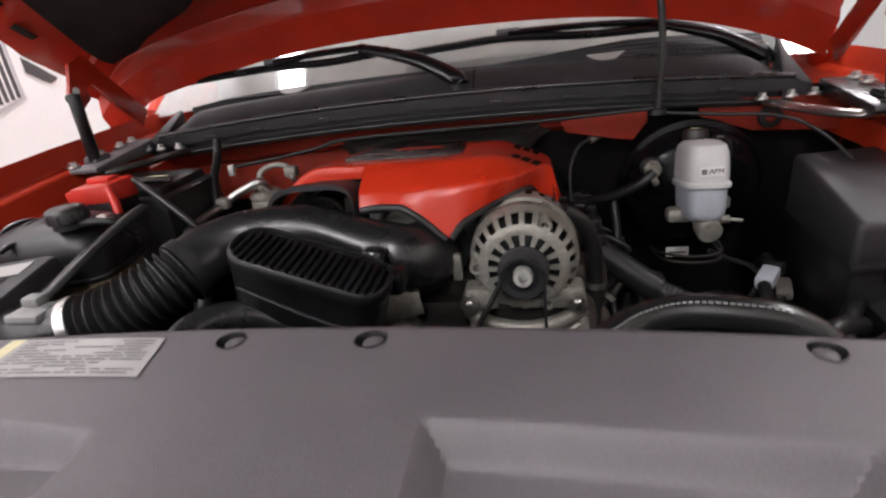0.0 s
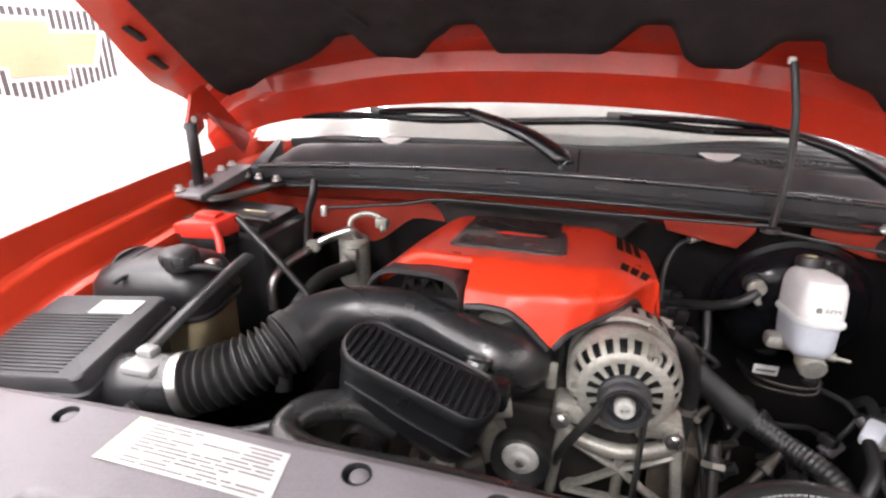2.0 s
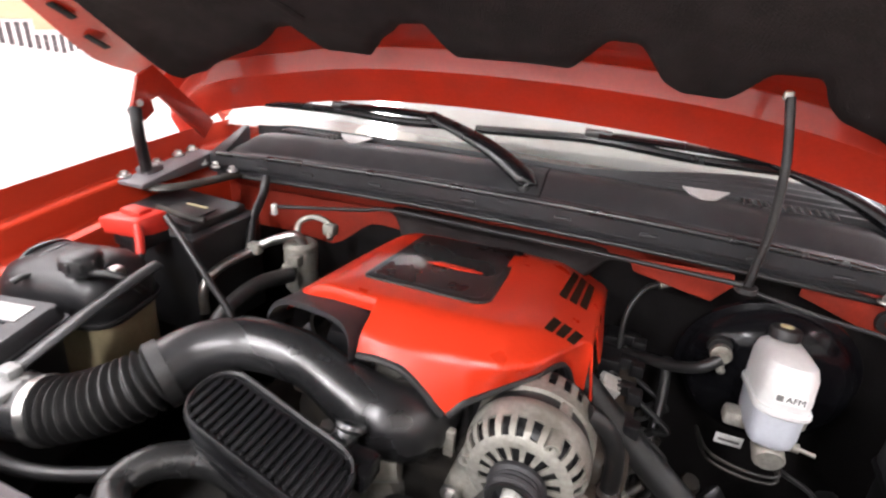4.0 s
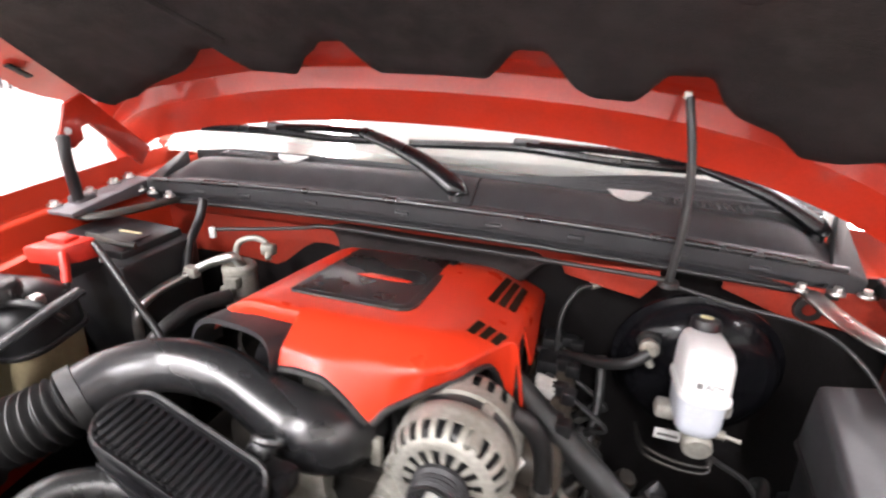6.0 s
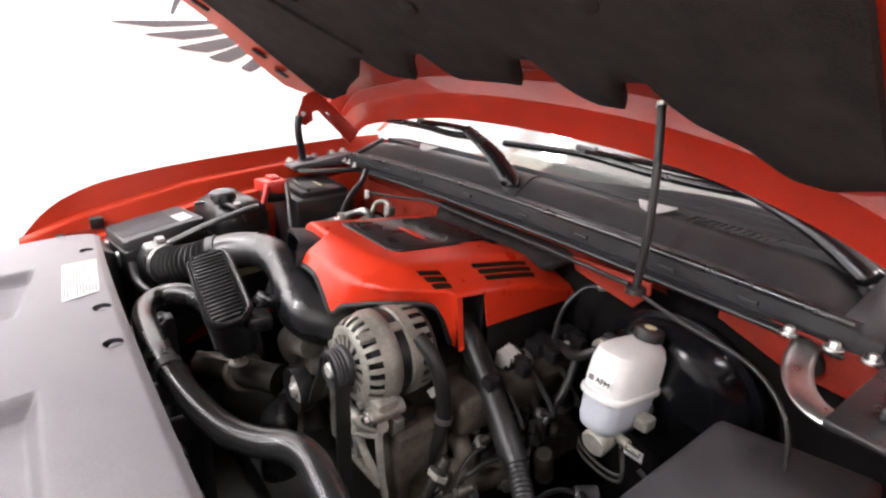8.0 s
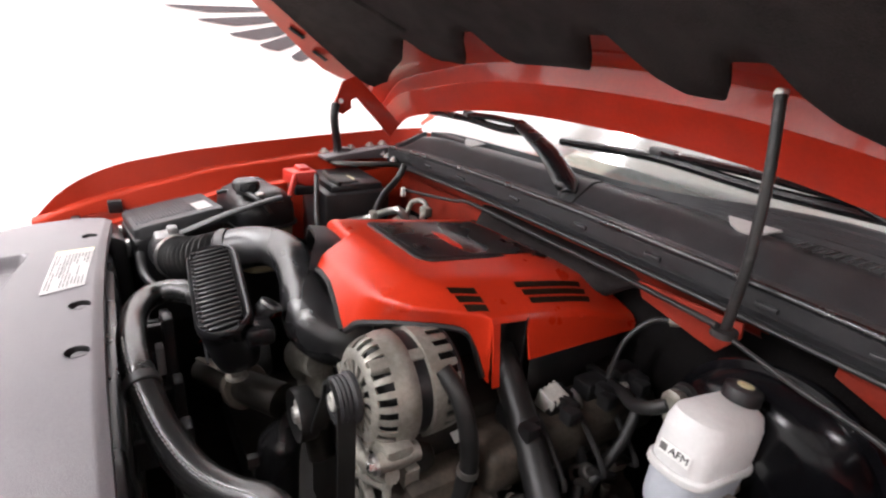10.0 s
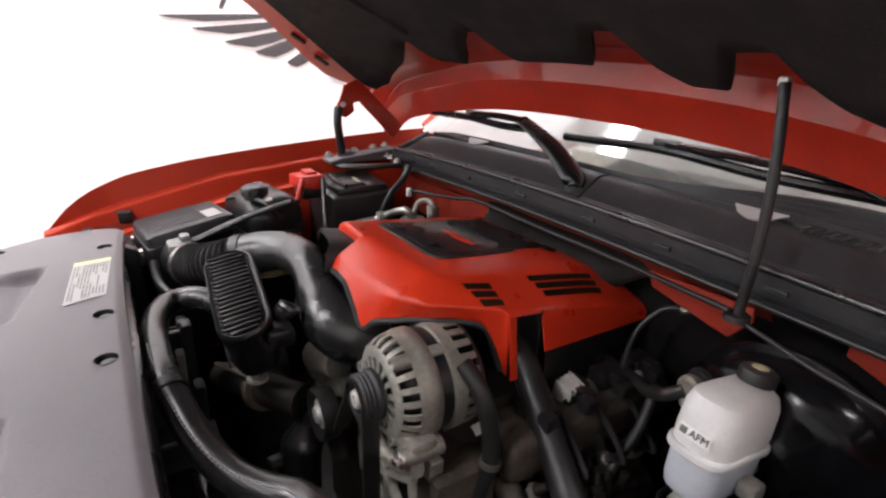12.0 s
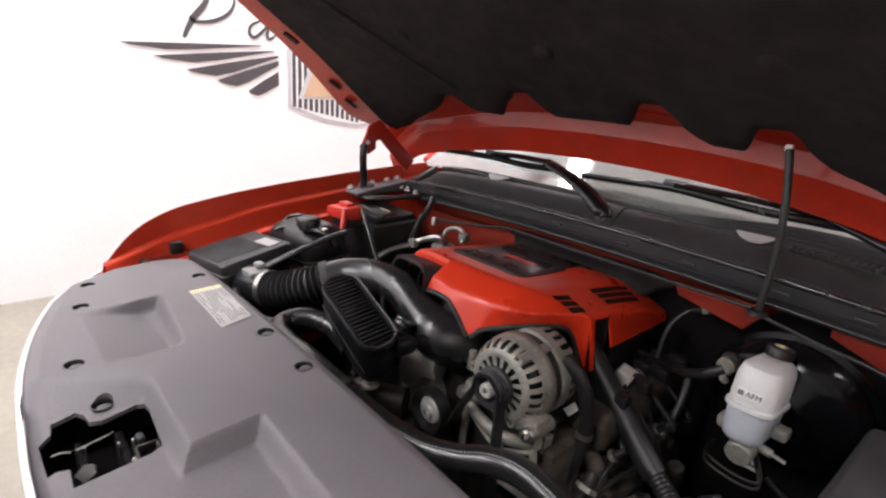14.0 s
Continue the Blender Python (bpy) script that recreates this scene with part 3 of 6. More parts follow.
tri = [(-0.318, 0.296), (-0.138, 0.285), (-0.128, 0.233), (-0.322, 0.242)]


def on_cover(pts, lift, mat, name, parent):
    bm = bmesh.new()
    a, b, c, d = [np.array(p) for p in pts]
    k = 8
    g = [[bm.verts.new((*(p := (a * (1 - i / k) * (1 - j / 2) + b * (i / k) * (1 - j / 2) + c * (i / k) * j / 2 + d * (1 - i / k) * j / 2)), cover_z(p[0], p[1]) + lift)) for j in range(3)] for i in range(k + 1)]
    for i in range(k):
        for j in range(2):
            bm.faces.new((g[i][j], g[i + 1][j], g[i + 1][j + 1], g[i][j + 1]))
    return part(name, bm, mat, parent)


sticker = on_cover(tri, 0.0015, STICKER, "sticker", shield_cover)


# ---- small builders ----
def quad_box(q, drop, bevel=0.01, seg=2, shrink=0.0):
    """A box whose top is the quad q and whose floor lies at height drop."""
    bm = bmesh.new()
    c = np.mean(np.array(q), axis=0)
    a = [bm.verts.new(p) for p in q]
    b = [bm.verts.new((p[0] + (c[0] - p[0]) * shrink, p[1] + (c[1] - p[1]) * shrink, drop)) for p in q]
    bm.faces.new(a)
    bm.faces.new(b[::-1])
    for i in range(4):
        bm.faces.new((a[i], b[i], b[(i + 1) % 4], a[(i + 1) % 4]))
    bmesh.ops.bevel(bm, geom=bm.edges[:], offset=bevel, segments=seg, profile=0.5, affect="EDGES")
    return bm


def quad_frame(q):
    """Pose of a quad: its middle, its first side as x, its normal as z; and its two sizes."""
    p = [Vector(v) for v in q]
    mid = (p[0] + p[1] + p[2] + p[3]) / 4
    x = ((p[1] + p[2]) - (p[0] + p[3])) / 2
    y = ((p[3] + p[2]) - (p[0] + p[1])) / 2
    z = x.cross(y).normalized()
    ex = x.normalized()
    ey = z.cross(ex)
    m = Matrix(((ex.x, ey.x, z.x, mid.x), (ex.y, ey.y, z.y, mid.y), (ex.z, ey.z, z.z, mid.z), (0, 0, 0, 1)))
    return m, x.length, y.dot(ey)


def bolt_mesh(r=0.006, h=0.006):
    return merged(lathe(((0, h * 0.2), (r * 1.6, h * 0.2), (r * 1.7, 0), (r * 1.7, -0.002)), 14), lathe(((0, h), (r * 0.85, h), (r, h * 0.85), (r, 0)), 6))


def bolt(at, parent, mat=None, r=0.006, h=0.006, turn=None, name="bolt"):
    m = Matrix.Translation(at) @ (turn if turn else Matrix.Identity(4))
    return part(name, moved(bolt_mesh(r, h), m), mat or STEEL, parent)


def shared(name, me, m, parent, label=""):
    ob = new(name, me)
    ob.parent = parent
    ob.matrix_parent_inverse = total(parent).inverted()
    ob.matrix_basis = m
    if label:
        ob["label"] = label
    return ob


def run(name, pts, r, mat, label, category, n=12, per=9, group=""):
    """A single hose, wire or pipe as a thing with its one length and end fittings."""
    t = thing(name, pts[0], label, category, group)
    part("length", tube(pts, r, n, per), mat, t)
    return t


def collar(pts, r, mat, parent, name="clamp"):
    return part(name, tube(pts, r, 20, 2), mat, parent)


# ---- engine ----
engine = thing("engine_block", (0.03, 0.78, 0.5), "dark oily engine block below the red cover", "engine")
part("block", block(0.02, 0.83, 0.75, 0.40, 0.42, 0.42, 0.03), DARK_STEEL, engine)
part("front_plate", quad_box([(-0.13, 0.60, 0.93), (0.24, 0.60, 0.93), (0.24, 0.66, 0.93), (-0.13, 0.66, 0.93)], 0.5, 0.02), DARK_STEEL, engine)
for side, vx in ((-1, -0.20), (1, 0.245)):
    part("valve_cover", block(vx, 0.87, 0.90, 0.10, 0.34, 0.07, 0.02, seg=3), DUSTY_METAL, engine)
    for i in range(4):
        yy = 0.775 + 0.075 * i
        part("ignition_coil", merged(block(vx, yy, 0.948, 0.035, 0.045, 0.03, 0.005), block(vx + side * 0.028, yy, 0.955, 0.03, 0.02, 0.02, 0.004)), BLACK_PLASTIC, engine)
        part("coil_connector", block(vx + side * 0.043, yy - 0.012, 0.953, 0.022, 0.022, 0.022, 0.003), BLACK_PLASTIC, engine)
part("water_pump", merged(lathe(((0, 0.02), (0.04, 0.02), (0.055, 0.008), (0.06, -0.03)), 24, toward_front(-0.04, 0.585, 0.87)), tube([(-0.06, 0.575, 0.90), (-0.03, 0.56, 0.945), (0.02, 0.575, 0.955)], 0.028, 14)), ALUMINIUM, engine)
part("intake_manifold", block(-0.02, 0.82, 1.0, 0.26, 0.34, 0.12, 0.03), BLACK_PLASTIC, engine)
part("throttle_body", lathe(((0.0, 0.03), (0.046, 0.03), (0.052, 0.02), (0.052, -0.05)), 28, toward_front(0.0, 0.66, 1.02)), ALUMINIUM, engine)
for bx, bz in ((0.02, 0.84), (0.12, 0.80), (-0.08, 0.80)):
    bolt((bx, 0.598, bz), engine, ALUMINIUM, 0.008, 0.008, FACING_FRONT)

# ---- alternator ----
AX, AY, AZ = 0.169, 0.568, 0.994
alternator = thing("alternator", (AX, 0.60, 0.90), "ribbed cast aluminium alternator with a black belt pulley", "alternator")
AF = toward_front(AX, AY, AZ)
part("core", lathe(((0.0, -0.012), (0.045, -0.012), (0.056, -0.018), (0.062, -0.03), (0.062, -0.118), (0, -0.12)), 40, AF), BLACK_PLASTIC, alternator)
FRONT = ((0.019, 0.004), (0.024, 0.006), (0.028, 0.003), (0.030, 0.001), (0.039, 0.0005), (0.0475, 0.0), (0.050, 0.0), (0.054, -0.0005), (0.0575, -0.0018), (0.061, -0.004), (0.066, -0.009), (0.070, -0.016),
         (0.0725, -0.025), (0.0735, -0.033), (0.0745, -0.037), (0.0755, -0.040), (0.0755, -0.054), (0.072, -0.057))
REAR = ((0.069, -0.074), (0.0755, -0.075), (0.0755, -0.088), (0.0752, -0.092), (0.0748, -0.104), (0.074, -0.113), (0.073, -0.116), (0.069, -0.121))


def finned(profile, windows, k, name):
    """A turned shell of k steps whose rings of windows, between two steps of its profile, leave fins standing."""
    def keep(u, v):
        return not any(a < v < b and lo < (u * count / k) % 1 < hi for a, b, count, lo, hi in windows)
    bm = sheet(lambda u, v: (profile[int(v)][0] * math.cos(2 * math.pi * u / k), profile[int(v)][0] * math.sin(2 * math.pi * u / k), profile[int(v)][1]), list(range(k + 1)), list(range(len(profile))), 0, keep)
    bmesh.ops.remove_doubles(bm, verts=bm.verts, dist=0.0001)
    bmesh.ops.recalc_face_normals(bm, faces=bm.faces)
    bmesh.ops.solidify(bm, geom=bm.faces[:], thickness=0.003)
    return part(name, moved(bm, AF), ALUMINIUM, alternator, sharp=0.9)


finned(FRONT, ((3, 5, 16, 0.22, 0.78), (9, 12, 24, 0.20, 0.76)), 384, "front_shell")
finned(REAR, ((3, 7, 24, 0.20, 0.80),), 192, "rear_shell")
part("stator", lathe(((0.064, -0.050), (0.070, -0.056), (0.070, -0.076), (0.064, -0.078)), 48, AF), BLACK_PLASTIC, alternator)
part("rear_cap", lathe(((0.0725, -0.114), (0.0725, -0.119), (0.066, -0.126), (0.05, -0.13), (0, -0.131)), 40, AF), BLACK_PLASTIC, alternator)
for a in (62, 298, 180):
    m = AF @ pose(0, 0, 0, 0, 0, a)
    part("screw_boss", merged(lathe(((0.0045, -0.014), (0.005, -0.003), (0.0085, -0.002), (0.0095, -0.008), (0.0095, -0.05)), 16, m @ pose(0.064, 0, 0)), block(0.070, 0, -0.065, 0.008, 0.016, 0.05, 0.003, m)), ALUMINIUM, alternator)
part("pulley", lathe(((0.0, 0.018), (0.020, 0.018), (0.021, 0.030), (0.0300, 0.031), (0.0320, 0.028), (0.0305, 0.026), (0.0320, 0.023), (0.0305, 0.020), (0.0320, 0.017), (0.0305, 0.014), (0.0340, 0.010), (0.0340, 0.004), (0.018, 0.002)), 32, AF), COWL_GREY, alternator)
part("shaft_nut", merged(lathe(((0.0052, 0.030), (0.006, 0.034), (0.0110, 0.034), (0.0128, 0.031), (0.0128, 0.016)), 24, AF), lathe(((0, 0.027), (0.0055, 0.027)), 8, AF)), HUB_METAL, alternator)
# mounting ears and the ribbed bracket below
for ex in (0.093, 0.238):
    part("mounting_ear", merged(lathe(((0, 0.008), (0.011, 0.008), (0.013, 0.004), (0.013, -0.05)), 18, toward_front(ex, 0.573, 0.940)), block(ex * 0.8 + AX * 0.2, 0.595, 0.943, 0.05, 0.04, 0.034, 0.008)), ALUMINIUM, alternator)
    bolt((ex, 0.564, 0.940), alternator, STEEL, 0.008, 0.009, FACING_FRONT, "ear_bolt")
bracket = thing("alternator_bracket", (0.165, 0.60, 0.80), "cast aluminium bracket with ribs under the alternator", "bracket")
part("web", prism([(-0.085, 0.0), (0.085, 0.0), (0.075, -0.04), (0.085, -0.13), (-0.075, -0.13), (-0.06, -0.04)], 0.02, Matrix.Translation((AX, 0.622, 0.925)) @ FACING_FRONT, 0.004), ALUMINIUM, bracket)
part("arch", tube([(0.085, 0.583, 0.925), (0.12, 0.578, 0.905), (0.168, 0.575, 0.898), (0.21, 0.578, 0.905), (0.25, 0.583, 0.925)], 0.011, 10), ALUMINIUM, bracket)
for a, b in (((0.178, 0.866), (0.105, 0.812)), ((0.178, 0.866), (0.250, 0.812)), ((0.178, 0.895), (0.178, 0.800)), ((0.178, 0.866), (0.100, 0.905)), ((0.178, 0.866), (0.245, 0.905)), ((0.105, 0.812), (0.250, 0.812)), ((0.097, 0.915), (0.088, 0.80)), ((0.245, 0.915), (0.262, 0.80))):
    part("rib", tube([(a[0], 0.578, a[1]), ((a[0] + b[0]) / 2, 0.577, (a[1] + b[1]) / 2), (b[0], 0.58, b[1])], 0.0075, 8, 3, flat=0.7), ALUMINIUM, bracket)
part("side_block", quad_box([(0.20, 0.60, 0.90), (0.27, 0.60, 0.90), (0.27, 0.70, 0.90), (0.20, 0.70, 0.90)], 0.74, 0.012), DUSTY_METAL, bracket, "dust-browned casting")


def pulley(name, x, y, z, r, label, hub=ALUMINIUM):
    t = thing(name, (x, y, z), label, "pulley")
    m = toward_front(x, y, z)
    part("rim", lathe(((r * 0.62, 0.002), (r * 0.88, 0.010), (r * 0.97, 0.012), (r, 0.008), (r, -0.012), (r * 0.95, -0.016), (r * 0.6, -0.016)), 36, m), RUBBER, t)
    part("hub", lathe(((0.006, 0.008), (0.007, 0.012), (r * 0.3, 0.012), (r * 0.36, 0.006), (r * 0.56, 0.005), (r * 0.63, 0.001), (r * 0.63, -0.01)), 30, m), hub, t)
    part("hub_bolt", merged(lathe(((0, 0.014), (r * 0.13, 0.014), (r * 0.17, 0.011), (r * 0.17, 0.005)), 6, m)), STEEL, t)
    return t


pulley("idler_pulley", 0.046, 0.534, 0.890, 0.041, "black idler pulley with a bright machined hub", HUB_METAL)
pulley("tensioner_pulley", -0.183, 0.525, 0.858, 0.036, "dusty dark tensioner pulley in the shade", DARK_STEEL)
part("tensioner_arm", tube([(0.05, 0.55, 0.893), (0.03, 0.56, 0.85), (0.05, 0.565, 0.80)], 0.022, 12), DARK_STEEL, engine)


def belt(pts, w, thing_):
    bm = bmesh.new()
    line = smooth_line(pts, 6)
    rows = []
    for i, p in enumerate(line):
        t = line[min(i + 1, len(line) - 1)] - line[max(i - 1, 0)]
        nrm = np.cross(t, (0, 1, 0))
        nrm /= np.linalg.norm(nrm)
        rows.append([bm.verts.new(p + np.array((0, s * w / 2, 0)) + nrm * k) for s, k in ((-1, 0.002), (1, 0.002), (1, -0.002), (-1, -0.002))])
    for a, b in zip(rows, rows[1:]):
        for j in range(4):
            bm.faces.new((a[j], a[(j + 1) % 4], b[(j + 1) % 4], b[j]))
    return part("strand", bm, RUBBER, thing_)


drive = thing("drive_belt", (0.17, 0.535, 0.80), "black ribbed rubber drive belt round the pulleys", "belt")
belt([(0.196, 0.545, 0.70), (0.196, 0.545, 0.85), (0.195, 0.545, 0.985), (0.190, 0.545, 1.007), (0.168, 0.545, 1.021), (0.146, 0.545, 1.008), (0.140, 0.545, 0.985), (0.105, 0.545, 0.92), (0.092, 0.545, 0.89)], 0.024, drive)

# ---- engine cover ----
cover = thing("engine_cover", (0, 0.8, 1.0), "glossy red plastic engine cover with black badge and slots", "engine cover")


def eased(x, table):
    """Between the pairs of a table, softened a little at its corners."""
    return sum(float(np.interp(x + d, [p[0] for p in table], [p[1] for p in table])) for d in (-0.004, 0.0, 0.004)) / 3


def fold(t, r):
    """0 below a fold, rising evenly above it, with a rounded bend of radius about r."""
    return r * math.log1p(math.exp(min(60, t / r)))


def cover_top(x, y):
    """Height of the cover's top: a flat middle, a flank on each side and a droop to the rear."""
    z = 1.130 - 0.105 * (y - 0.64) - 0.02 * x - 0.75 * fold(-0.140 - x, 0.008) - (0.36 + 0.12 * ystep(y, 0.80, 1.0)) * fold(x - 0.136, 0.006) - 0.22 * fold(y - 0.94, 0.012)
    t = min(1, max(0, (x - 0.209) / 0.006))
    return z - 0.006 * (1 - math.sqrt(1 - t * t))


# front outline of the cover over x: where the top bends, where the brow bends, and its lower edge
BEND_Y = ((-0.215, 0.672), (-0.16, 0.650), (-0.07, 0.648), (0.02, 0.655), (0.12, 0.668), (0.15, 0.688), (0.18, 0.722), (0.215, 0.742))
BROW_Y = ((-0.053, 0.604), (0.032, 0.606), (0.123, 0.618), (0.163, 0.648), (0.185, 0.694), (0.205, 0.738), (0.215, 0.742))
BROW_Z = ((-0.053, 1.102), (0.123, 1.099), (0.163, 1.098), (0.185, 1.094), (0.205, 1.088), (0.215, 1.080))
EDGE_Y = ((-0.053, 0.593), (0.068, 0.588), (0.088, 0.600), (0.127, 0.632), (0.160, 0.664), (0.172, 0.694), (0.182, 0.722), (0.195, 0.733), (0.215, 0.746))
EDGE_Z = ((-0.053, 1.080), (-0.025, 1.084), (0.009, 1.082), (0.036, 1.063), (0.066, 1.033), (0.072, 1.033), (0.088, 1.054), (0.127, 1.067), (0.160, 1.073), (0.171, 1.070), (0.180, 1.064), (0.187, 1.055), (0.194, 1.041), (0.199, 1.014), (0.205, 0.996), (0.211, 0.988), (0.215, 0.988))


def rear_edge(x):
    return float(np.interp(x, (-0.215, -0.12, 0.06, 0.12, 0.20, 0.215), (0.90, 0.935, 0.985, 1.015, 1.050, 1.045)))


def cover_column(x):
    """One line over the cover from its rear to its lower front edge."""
    yb = eased(x, BEND_Y)
    a = Vector((x, yb, cover_top(x, yb)))
    line = [Vector((x, y, cover_top(x, y))) for y in steps(rear_edge(x), yb + 0.014, 34)]
    if x < -0.054:
        b, c = a + Vector((0, -0.003, -0.010)), a + Vector((0, -0.003, -0.020))
    else:
        b, c = Vector((x, eased(x, BROW_Y), eased(x, BROW_Z))), Vector((x, eased(x, EDGE_Y), eased(x, EDGE_Z)))
    for p, q, r, k in ((line[-1], a, a.lerp(b, 0.35), 6), (b.lerp(a, 0.22), b, b.lerp(c, 0.22), 6)):
        line += [p * (1 - u) ** 2 + q * 2 * u * (1 - u) + r * u * u for u in steps(0.1, 1, k)]
    return line + [b.lerp(c, u) for u in (0.5, 0.75, 1.0)]


CX = steps(-0.215, -0.0545, 26) + steps(-0.0535, 0.060, 26) + steps(0.063, 0.215, 54)
columns = [cover_column(x) for x in CX]
top_shell = sheet(lambda i, k: columns[i][k], list(range(len(CX))), list(range(len(columns[0]))))


def side_wall(y, v):
    z = cover_top(0.215, y)
    foot = 0.988 if y < 0.78 else 1.018 - 0.012 * ystep(y, 0.80, 1.04)
    return (0.215 + 0.014 * v * (1 - 0.8 * ystep(y, 0.80, 1.04)), y, z + (foot - z) * v)


bm = merged(top_shell, sheet(side_wall, steps(0.743, 0.754, 2), steps(0, 1, 6)), sheet(side_wall, steps(0.803, 1.045, 16), steps(0, 1, 6)))
bmesh.ops.remove_doubles(bm, verts=bm.verts, dist=0.0004)
bmesh.ops.recalc_face_normals(bm, faces=bm.faces)
shell_tree = bvhtree.BVHTree.FromBMesh(bm)
bmesh.ops.solidify(bm, geom=bm.faces[:], thickness=0.003)
part("cover_shell", bm, RED_PLASTIC, cover, sharp=0.9)
part("lower_gasket", tube([(x, eased(x, EDGE_Y) + 0.002, eased(x, EDGE_Z) - 0.003) for x in steps(-0.052, 0.066, 10)], 0.0055, 8, 4), RUBBER, cover)
part("arch_gasket", tube([(x, eased(x, EDGE_Y) + 0.002, eased(x, EDGE_Z) - 0.003) for x in steps(0.072, 0.206, 24)], 0.0055, 8, 4), RUBBER, cover)


def on_top(pts, lift, thick, mat, name, bevel=0.002):
    poly = [(x, y) for x, y in pts]
    bm = prism(poly, thick, None, bevel)
    for v in bm.verts:
        v.co.z += cover_top(v.co.x, v.co.y) + lift
    return part(name, bm, mat, cover)


on_top([(-0.104, 0.704), (-0.098, 0.697), (0.056, 0.706), (0.070, 0.714), (0.076, 0.728), (0.066, 0.972), (-0.108, 0.922)], -0.004, 0.008, BADGE_BLACK, "badge_frame", 0.003)
on_top([(-0.093, 0.713), (-0.089, 0.709), (0.052, 0.717), (0.061, 0.723), (0.064, 0.732), (0.055, 0.958), (-0.097, 0.913)], 0.0025, 0.002, GLOSS_BLACK, "badge_plate", 0.0006)
on_top([(-0.048, 0.797), (-0.03, 0.793), (0.02, 0.797), (0.040, 0.806), (0.02, 0.812), (-0.03, 0.812)], 0.0045, 0.001, RED_PLASTIC, "badge_mark", 0.0003)
# the slots: dark bars set into the two faces of the right shoulder
def slot_bar(q, u0, u1, v0, v1):
    """A dark bar laid on the shell inside the quad q, between the shares u0 to u1 and v0 to v1."""
    a, b, c, d = (Vector(p) for p in q)
    n = (b - a).cross(d - a).normalized()
    n = n if n.z > 0 else -n
    bm = bmesh.new()
    rows = []
    k = 10
    for i in range(k + 1):
        u = u0 + (u1 - u0) * i / k
        row = []
        for v in (v0, (v0 + v1) / 2, v1):
            p = (a * (1 - u) + b * u) * (1 - v) + (d * (1 - u) + c * u) * v
            hit = shell_tree.ray_cast(p + n * 0.05, -n, 0.1)[0] or p
            row.append(bm.verts.new(hit + n * 0.0012))
        rows.append(row)
    for r0, r1 in zip(rows, rows[1:]):
        for j in range(2):
            bm.faces.new((r0[j], r1[j], r1[j + 1], r0[j + 1]))
    bmesh.ops.solidify(bm, geom=bm.faces[:], thickness=0.003)
    return part("slot", bm, SLOT_OLIVE, cover)


for i in range(3):
    slot_bar([(0.150, 0.702, 1.112), (0.157, 0.751, 1.108), (0.203, 0.744, 1.090), (0.194, 0.713, 1.093)], 0.04 * i, 0.92 + 0.04 * i, 0.03 + 0.33 * i, 0.28 + 0.33 * i)
    slot_bar([(0.150, 0.822, 1.10), (0.156, 0.975, 1.08), (0.197, 0.945, 1.06), (0.197, 0.814, 1.085)], 0.04 * i, 0.9 + 0.05 * i, 0.03 + 0.33 * i, 0.27 + 0.33 * i)
part("slot_liner", merged(block(0.165, 0.780, 1.035, 0.02, 0.044, 0.09, 0.002), block(0.19, 0.803, 1.035, 0.05, 0.004, 0.085, 0.001)), SLOT_BLACK, cover)
part("lower_skirt", sheet(lambda y, v: (0.222 - 0.11 * (y - 0.806) + 0.004 * v, y, 1.020 - 0.09 * (y - 0.806) - 0.075 * v), steps(0.81, 1.03, 12), steps(0, 1, 3)), BLACK_PLASTIC, cover)
THROTTLE = smooth_line([(-0.219, 0.655, 1.045), (-0.212, 0.650, 1.074), (-0.182, 0.644, 1.102), (-0.12, 0.634, 1.110), (-0.080, 0.622, 1.110), (-0.061, 0.610, 1.098), (-0.057, 0.602, 1.062), (-0.057, 0.602, 1.03)], 6)
frame_bm = bmesh.new()
frame_rows = [[frame_bm.verts.new(Vector(p) + Vector(o)) for o in ((0, -0.022, 0.004), (0, -0.022, -0.004), (0.004, 0.03, -0.010), (0.004, 0.03, -0.002))] for p in THROTTLE]
for ra, rb in zip(frame_rows, frame_rows[1:]):
    for k in range(4):
        frame_bm.faces.new((ra[k], ra[(k + 1) % 4], rb[(k + 1) % 4], rb[k]))
frame_bm.faces.new(frame_rows[0])
frame_bm.faces.new(frame_rows[-1])
part("throttle_frame", frame_bm, COWL_GREY, cover)
part("throttle_neck", merged(lathe(((0.030, 0.02), (0.036, 0.02), (0.037, -0.02)), 24, toward_front(-0.14, 0.69, 1.045)), block(-0.08, 0.68, 1.06, 0.05, 0.03, 0.04, 0.008)), DARK_STEEL, cover)

# ---- intake duct, bellows and resonator ----
duct = thing("intake_duct", (-0.2, 0.55, 0.95), "gloss black moulded intake duct with corrugated bellows", "intake duct")
part("bellows", tube([(-0.378, 0.426, 0.998), (-0.335, 0.443, 1.010), (-0.295, 0.472, 1.026), (-0.268, 0.507, 1.042)], lambda s: 0.0375 + 0.0048 * math.sin(s * 2 * math.pi * 12.5), 28, 44), RUBBER, duct)
part("elbow", tube([(-0.272, 0.498, 1.038), (-0.25, 0.540, 1.052), (-0.20, 0.572, 1.061), (-0.12, 0.580, 1.058), (-0.05, 0.572, 1.036), (0.0, 0.573, 1.016), (0.022, 0.602, 0.998), (0.026, 0.64, 0.998)], lambda s: 0.040 - 0.006 * ystep(s, 0.0, 0.3) + 0.016 * ystep(s, 0.55, 0.90), 28, 12), GLOSS_BLACK, duct)
collar([(-0.388, 0.423, 0.996), (-0.376, 0.427, 0.999)], 0.0435, STEEL, duct)
collar([(-0.276, 0.494, 1.036), (-0.268, 0.508, 1.040)], 0.0445, RUBBER, duct, "neck_ring")
